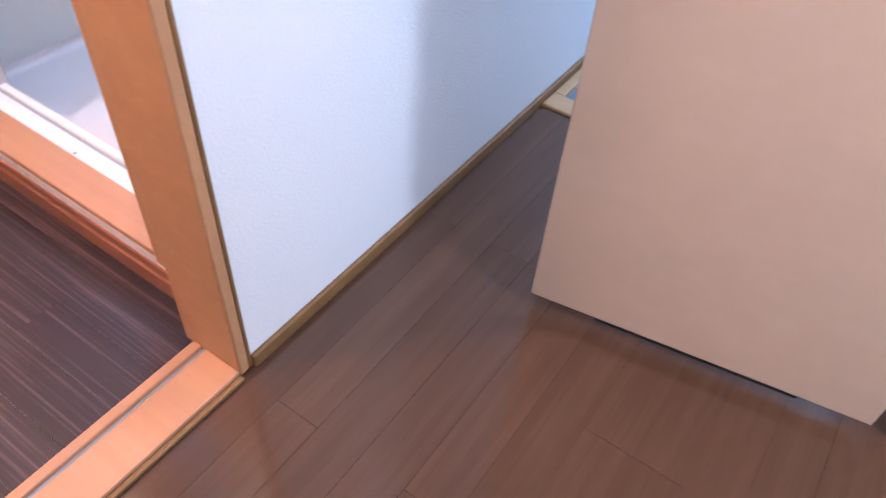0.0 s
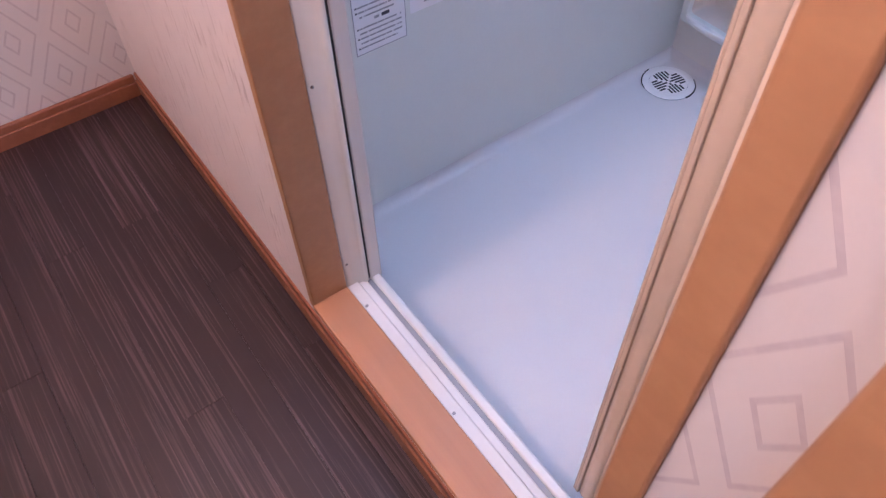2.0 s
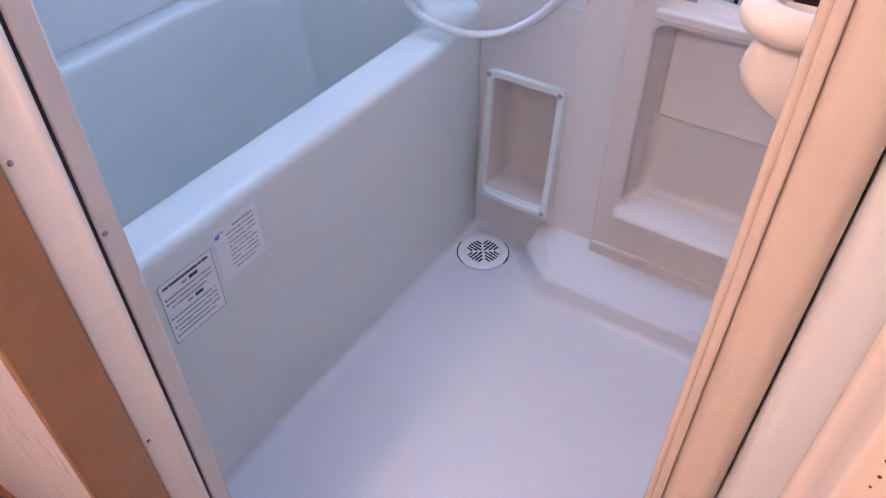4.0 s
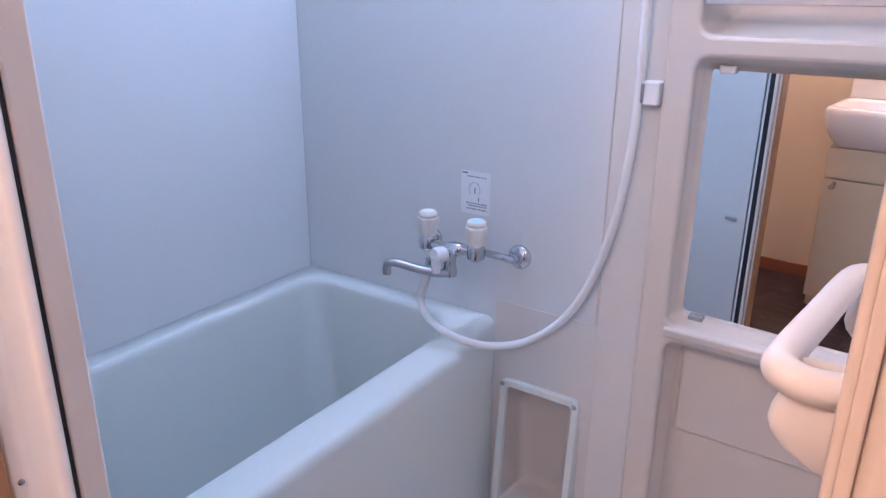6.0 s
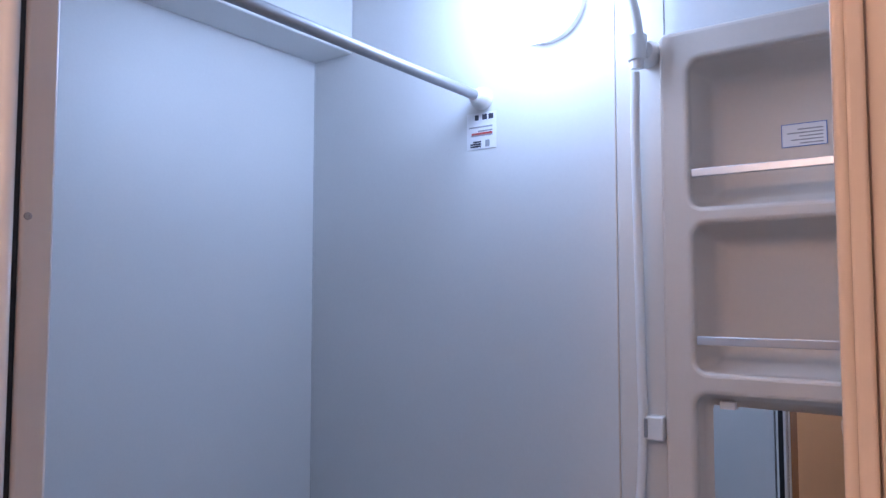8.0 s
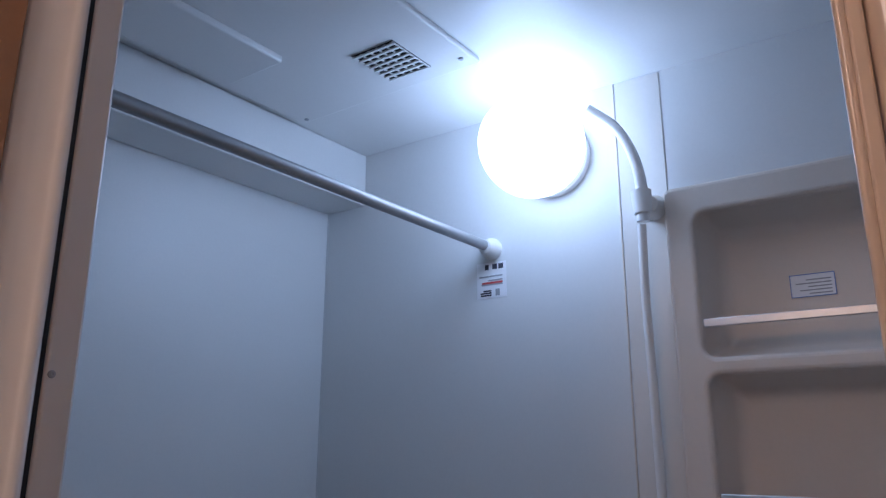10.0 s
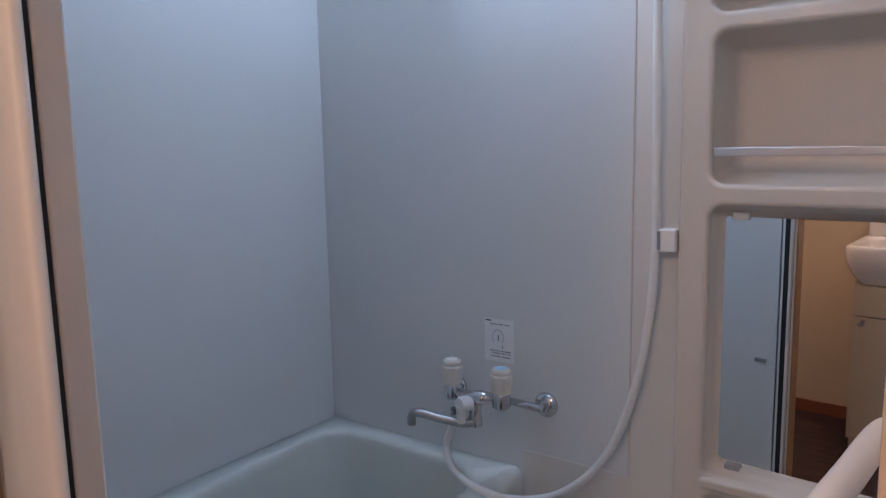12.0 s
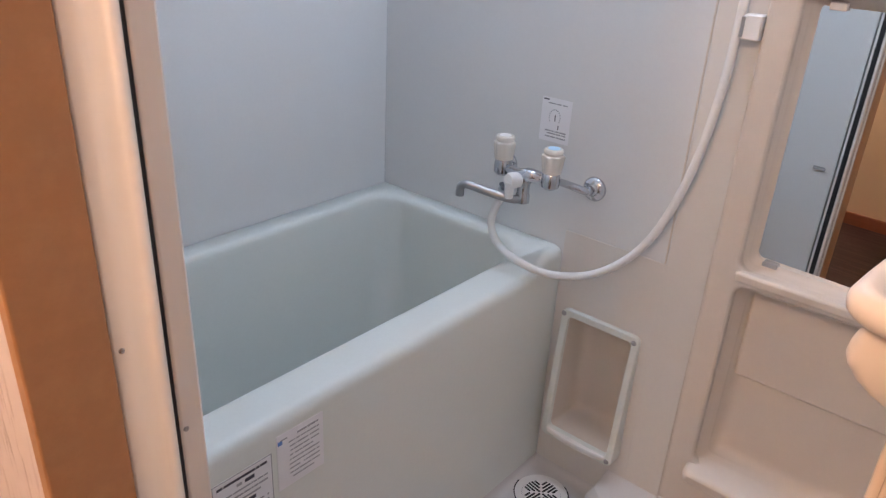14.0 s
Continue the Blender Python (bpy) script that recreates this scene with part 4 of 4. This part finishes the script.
sticker("rod_label", "white warning label with dark and red print below the rod", 1.196, 1.267, 1.562, 1.637, on_x(XF - 0.0002),
        [(M_INK, [(1.203, 1.622, 0.011, 0.011), (1.218, 1.622, 0.011, 0.011), (1.238, 1.622, 0.009, 0.011)] + lines_of(1.232, 1.262, 1.566, 1.580, 3, 0.003, 14)),
         (M_GREY, lines_of(1.205, 1.262, 1.588, 1.614, 3, 0.003, 15) + [(1.212, 1.566, 0.010, 0.014)]), (M_RED, [(1.205, 1.592, 0.05, 0.004)])])

# ---- taps ----
tap = thing("bath_tap", "chrome wall-mounted bath mixer tap with white handles", "tap")
TXC, TZC = 1.352, 0.713
for ye, yb in ((1.118, 1.160), (1.336, 1.294)):
    part("escutcheon", lathe([(0.0255, 0), (0.0255, 0.003), (0.022, 0.008), (0.013, 0.012), (0.011, 0.018)], (XF, ye, 0.690), (-1, 0, 0), 40), M_CHROME, tap)
    part("leg", tube(spline([(XF - 0.012, ye, 0.690), (XF - 0.030, ye + (yb - ye) * 0.15, 0.692), (XF - 0.046, ye + (yb - ye) * 0.7, 0.700), (TXC + 0.016, yb - (yb - ye) * 0.05, TZC - 0.002), (TXC, yb, TZC)], 6), 0.0078), M_CHROME, tap)
    part("nut", lathe([(0.0095, -0.006), (0.0118, -0.005), (0.0118, 0.005), (0.0095, 0.006)], (XF - 0.021, ye + (yb - ye) * 0.08, 0.691), (-1, (yb - ye) * 4, 0.1), 6), M_CHROME, tap, "chrome union nut")
for y, spot, lab in ((1.170, M_PALECAP, "pale blue cap disc"), (1.286, M_WHITE, "")):
    part("bonnet", lathe([(0.0, -0.016), (0.012, -0.015), (0.018, -0.010), (0.019, 0.004), (0.0180, 0.012), (0.0165, 0.0165), (0.0150, 0.019)], (TXC, y, TZC), 'Z', 36), M_CHROME, tap)
    own = bmesh.new()
    lathe([(0.0160, 0.0170), (0.0182, 0.0185), (0.0188, 0.028), (0.0202, 0.040), (0.0212, 0.048), (0.0206, 0.0535), (0.0176, 0.0560), (0.0176, 0.0575), (0.0192, 0.0590), (0.0192, 0.0640), (0.0170, 0.0668), (0.012, 0.0675), (0.0, 0.0677)], (TXC, y, TZC), 'Z', 48, bm=own)
    for v in own.verts:
        e = Vector((v.co.x - TXC, v.co.y - y, 0))
        if e.length > 0.0178 and TZC + 0.022 < v.co.z < TZC + 0.054:
            v.co += e * (0.075 * math.cos(6 * math.atan2(e.y, e.x)))
    h = part("handle", own, M_KNOB, tap, "white fluted plastic handle")
    part("cap", lathe([(0.0120, 0), (0.0120, 0.0012), (0, 0.0016)], (TXC, y, TZC + 0.0668)), spot, h, lab)
part("body", tube(spline([(TXC, 1.172, TZC), (TXC - 0.002, 1.190, TZC + 0.002), (TXC - 0.010, 1.208, TZC + 0.004), (TXC - 0.014, 1.228, TZC + 0.002), (TXC - 0.008, 1.252, TZC + 0.001), (TXC, 1.284, TZC)], 6), [0.0095 + 0.0055 * math.exp(-((k - 14) / 7) ** 2) for k in range(31)]), M_CHROME, tap)
part("spout_neck", lathe([(0.0145, 0.006), (0.015, -0.006), (0.0125, -0.016), (0.0125, -0.030), (0.0145, -0.034), (0.0145, -0.050), (0.0, -0.052)], (TXC - 0.014, 1.222, TZC - 0.004), 'Z', 32), M_CHROME, tap)
part("spout", tube(spline([(1.336, 1.222, 0.668), (1.315, 1.232, 0.668), (1.292, 1.275, 0.677), (1.276, 1.308, 0.686), (1.270, 1.320, 0.686), (1.268, 1.327, 0.678), (1.268, 1.328, 0.661)], 6), 0.0088), M_STEEL, tap, "slim chrome spout")
part("diverter", lathe([(0.015, -0.010), (0.016, 0.0), (0.016, 0.010), (0.013, 0.017), (0, 0.018)], (TXC - 0.034, 1.232, TZC - 0.006), (-1, 0.25, 0.1), 32), M_WHITE, tap, "white diverter knob")
part("diverter_lever", tube([(1.308, 1.234, 0.704), (1.306, 1.234, 0.690), (1.306, 1.233, 0.672)], [0.011, 0.0095, 0.0080]), M_WHITE, tap)

# ---- shower ----
hose = thing("shower_hose", "white flexible shower hose hanging in a loop from the tap", "hose")
hpts = [(1.330, 1.262, 0.674), (1.330, 1.278, 0.636), (1.332, 1.290, 0.595), (1.314, 1.258, 0.563), (1.300, 1.196, 0.549), (1.345, 1.152, 0.520), (1.392, 1.102, 0.515), (1.412, 1.052, 0.541), (1.418, 1.005, 0.588), (1.418, 0.968, 0.648), (1.418, 0.938, 0.726), (1.418, 0.914, 0.824), (1.418, 0.899, 0.940), (1.418, 0.894, 1.056), (1.416, 0.8945, 1.140), (1.413, 0.8945, 1.275), (1.410, 0.8950, 1.410), (1.406, 0.8950, 1.530), (1.400, 0.891, 1.650)]
part("tube", tube(spline(hpts, 8), 0.0080, 14), M_WHITE, hose)
part("nut", lathe([(0.012, 0), (0.012, 0.012), (0.009, 0.018)], (1.330, 1.262, 0.686), (0, 0.2, -1)), M_CHROME, hose)
bracket = thing("hose_clip", "small square chrome and white hose clip on the wall", "hose clip")
part("base", box((XF - 0.028, 0.858, 1.020), (XF, 0.888, 1.060), 0.003), M_WHITE, bracket)
part("inner_face", box((XF - 0.030, 0.884, 1.024), (XF - 0.004, 0.8895, 1.056), 0.001), M_STEEL, bracket)
hang = thing("shower_holder", "grey-white wall holder for the hand shower", "shower holder")
part("base", lathe([(0.024, 0), (0.024, 0.006), (0.020, 0.018), (0.016, 0.026)], (XF, 0.880, 1.69), (-1, 0, 0)), M_WHITE, hang)
part("cup", lathe([(0.013, -0.022), (0.016, -0.020), (0.019, 0.022), (0.012, 0.024)], (1.398, 0.887, 1.69), (0, 0.05, 1)), M_WHITE, hang)
shower = thing("hand_shower", "white hand shower with a curved handle in its holder", "hand shower")
sp = spline([(1.398, 0.887, 1.655), (1.392, 0.884, 1.72), (1.383, 0.893, 1.78), (1.375, 0.920, 1.838), (1.355, 0.962, 1.878)], 8)
part("handle", tube(sp, [0.0115 - 0.003 * min(i / 30, 1) for i in range(len(sp))], 16), M_WHITE, shower)

# ---- lamp, rod, ceiling fittings ----
lamp = thing("wall_lamp", "round glowing white globe lamp on the bath wall", "lamp")
part("base", lathe([(0.074, 0), (0.078, 0.004), (0.078, 0.018), (0.070, 0.026), (0.0, 0.026)], (XF, 1.075, 1.826), (-1, 0, 0), 40), M_WHITE, lamp)
pr = [(0.056, 0.022)]
for i in range(2, 17):
    a = radians(180 * i / 16)
    pr.append((max(0.100 * math.sin(a * 0.86 + 0.44), 0.0), 0.022 + 0.098 * (1 - math.cos(a))))
pr[-1] = (0.0, pr[-1][1])
globe = part("globe", lathe(pr, (XF, 1.075, 1.826), (-1, 0, 0), 40), M_GLOBE, lamp, "glowing opal globe")
globe.visible_shadow = False
rod = thing("drying_rod", "steel drying rod above the tub with white end sockets", "rod")
part("bar", tube([(XIN + 0.004, 1.227, 1.666), (XF - 0.004, 1.227, 1.666)], 0.0105, 18), M_STEEL, rod)
for x, d in ((XF, -1), (XIN, 1)):
    part("socket", lathe([(0.022, 0), (0.023, 0.006), (0.021, 0.016), (0.0145, 0.026), (0.0145, 0.034), (0.011, 0.036)], (x, 1.227, 1.664), (d, 0, 0)), M_WHITE, rod)
hatch = thing("ceiling_hatch", "white screwed service panel in the bath ceiling", "ceiling panel")
part("cover", box((0.66, 1.10, ZC - 0.012), (1.20, 1.560, ZC), 0.004), M_BATHWALL, hatch)
part("raised_cover", box((0.70, 1.375, ZC - 0.026), (0.972, 1.530, ZC - 0.012), 0.004), M_BATHWALL, hatch)
for x, y in ((1.166, 1.12), (1.185, 1.535), (0.69, 1.12), (0.69, 1.54)):
    part("screw", lathe([(0.005, 0), (0.004, 0.002), (0, 0.002)], (x, y, ZC - 0.0122), (0, 0, -1), 12), M_GREY, hatch)
vent = thing("ceiling_vent", "small slatted exhaust vent in the bath ceiling", "vent")
part("backing", box((1.045, 1.180, ZC - 0.0135), (1.155, 1.275, ZC - 0.0125)), M_DARKHOLE, vent)
for i in range(8):
    x = 1.047 + i * 0.0145
    part("slat", box((x, 1.180, ZC - 0.017), (x + 0.006, 1.275, ZC - 0.0137), 0.001), M_BATHWALL, vent)
for i in range(6):
    y = 1.180 + i * 0.0182
    part("slat", box((1.045, y, ZC - 0.016), (1.155, y + 0.004, ZC - 0.0137), 0.001), M_BATHWALL, vent)

catch = thing("door_catch", "small grey door catch on the bath's door wall", "door catch")
part("plate", box((XIN, 1.005, 0.533), (XIN + 0.006, 1.040, 0.543), 0.002), M_GREY, catch)

# ---- washroom vanity, seen in the mirror ----
van = thing("vanity_unit", "beige laminate washstand cabinet with a white ceramic basin", "vanity")
VY0, VY1, VX0, VX1 = 0.330, 0.930, XWEST + 0.014, -0.350
part("body", box((VX0, VY0, 0.05), (VX1, VY1, 0.66), 0.003), M_VANITY, van)
part("plinth", box((VX0, VY0 + 0.005, -0.004), (VX1 - 0.03, VY1 - 0.005, 0.05)), M_VANITY, van)
for a, b in ((VY0 + 0.003, (VY0 + VY1) / 2 - 0.0015), ((VY0 + VY1) / 2 + 0.0015, VY1 - 0.003)):
    d = part("cabinet_door", box((VX1, a, 0.055), (VX1 + 0.018, b, 0.535), 0.003), M_VANITY, van)
    part("handle", box((VX1 + 0.018, b - 0.04, 0.500), (VX1 + 0.030, b - 0.02, 0.512), 0.003), M_STEEL, d)
dr = part("drawer_front", box((VX1, VY0 + 0.003, 0.540), (VX1 + 0.018, VY1 - 0.003, 0.655), 0.003), M_VANITY, van)
part("knob", lathe([(0.006, 0), (0.009, 0.008), (0.008, 0.014), (0, 0.015)], (VX1 + 0.018, VY1 - 0.04, 0.52), 'X', 14), M_STEEL, dr)
lo = []
for z, i in ((0.660, 0.045), (0.690, 0.025), (0.740, 0.005), (0.780, 0.0), (0.800, 0.002), (0.806, 0.010)):
    lo.append([(x, y, z) for x, y in rounded(VX0 + i * 0.2, VX1 + 0.055 - i, VY0, VY1 + 0.035 - i, 0.045)])
for z, i in ((0.806, 0.026), (0.795, 0.036), (0.72, 0.07), (0.69, 0.12)):
    lo.append([(x, y, z) for x, y in rounded(VX0 + 0.07 + i * 0.4, VX1 + 0.055 - i, VY0 + i, VY1 + 0.035 - i, 0.045)])
part("basin", loft(lo, angle=60), M_CERAMIC, van, "white ceramic basin")
part("splash_back", box((VX0, VY0, 0.806), (VX0 + 0.02, VY1 + 0.02, 1.80), 0.003), M_WHITE, van, "white back panel")
part("tap", tube(spline([(VX0 + 0.06, 0.62, 0.80), (VX0 + 0.06, 0.62, 0.90), (VX0 + 0.09, 0.62, 0.94), (VX0 + 0.15, 0.62, 0.92)], 6), 0.012), M_CHROME, van)
lampw = thing("ceiling_lamp", "small white ceiling lamp of the washroom", "lamp")
part("base", lathe([(0.060, 0), (0.060, 0.015), (0.020, 0.025), (0.018, 0.110), (0.030, 0.130), (0.030, 0.140), (0, 0.140)], (-0.56, 0.91, HALL), (0, 0, -1), 36), M_WHITE, lampw)

# ---- floor planks ----
def planks(floor, x0, x1, y0, y1, width, length, along, material, z, seed):
    """Lays planks of one mesh; along: 0 for x, 1 for y."""
    r = random.Random(seed)
    gap = 0.0006
    cache = {}

    def piece(w, ln):
        key = (round(w, 3), round(ln, 3))
        if key not in cache:
            bm = bmesh.new()
            bmesh.ops.create_cube(bm, size=1, matrix=Matrix.Translation((0, 0, -0.002)) @ Matrix.Diagonal((w - gap, ln - gap, 0.004, 1)))
            me = bpy.data.meshes.new("plank")
            bm.to_mesh(me)
            bm.free()
            me.materials.append(material)
            cache[key] = me
        return cache[key]

    a0, a1, c0, c1 = (x0, x1, y0, y1) if along == 0 else (y0, y1, x0, x1)
    c = c0
    while c < c1 - 1e-4:
        w = min(width, c1 - c)
        a = a0 - r.choice([0, 0.25, 0.5, 0.75]) * length
        while a < a1 - 1e-4:
            s, e = max(a, a0), min(a + length, a1)
            if e - s > 0.01:
                ob = new("plank", piece(w, e - s))
                ob.parent = floor
                mid, cm = (s + e) / 2, c + w / 2
                ob.matrix_basis = pose(mid, cm, z, 0, 0, -90) if along == 0 else pose(cm, mid, z)
            a += length
        c += w


planks(floor_wash, XWEST, XD, YW - 0.008, YN - 0.014, 0.0755, 0.91, 1, M_DARKFLOOR, -0.0004, 5)
planks(floor_hall, -2.0, XE, YS, YH - 0.018, 0.0755, 0.91, 0, M_HALLFLOOR, -0.0004, 9)
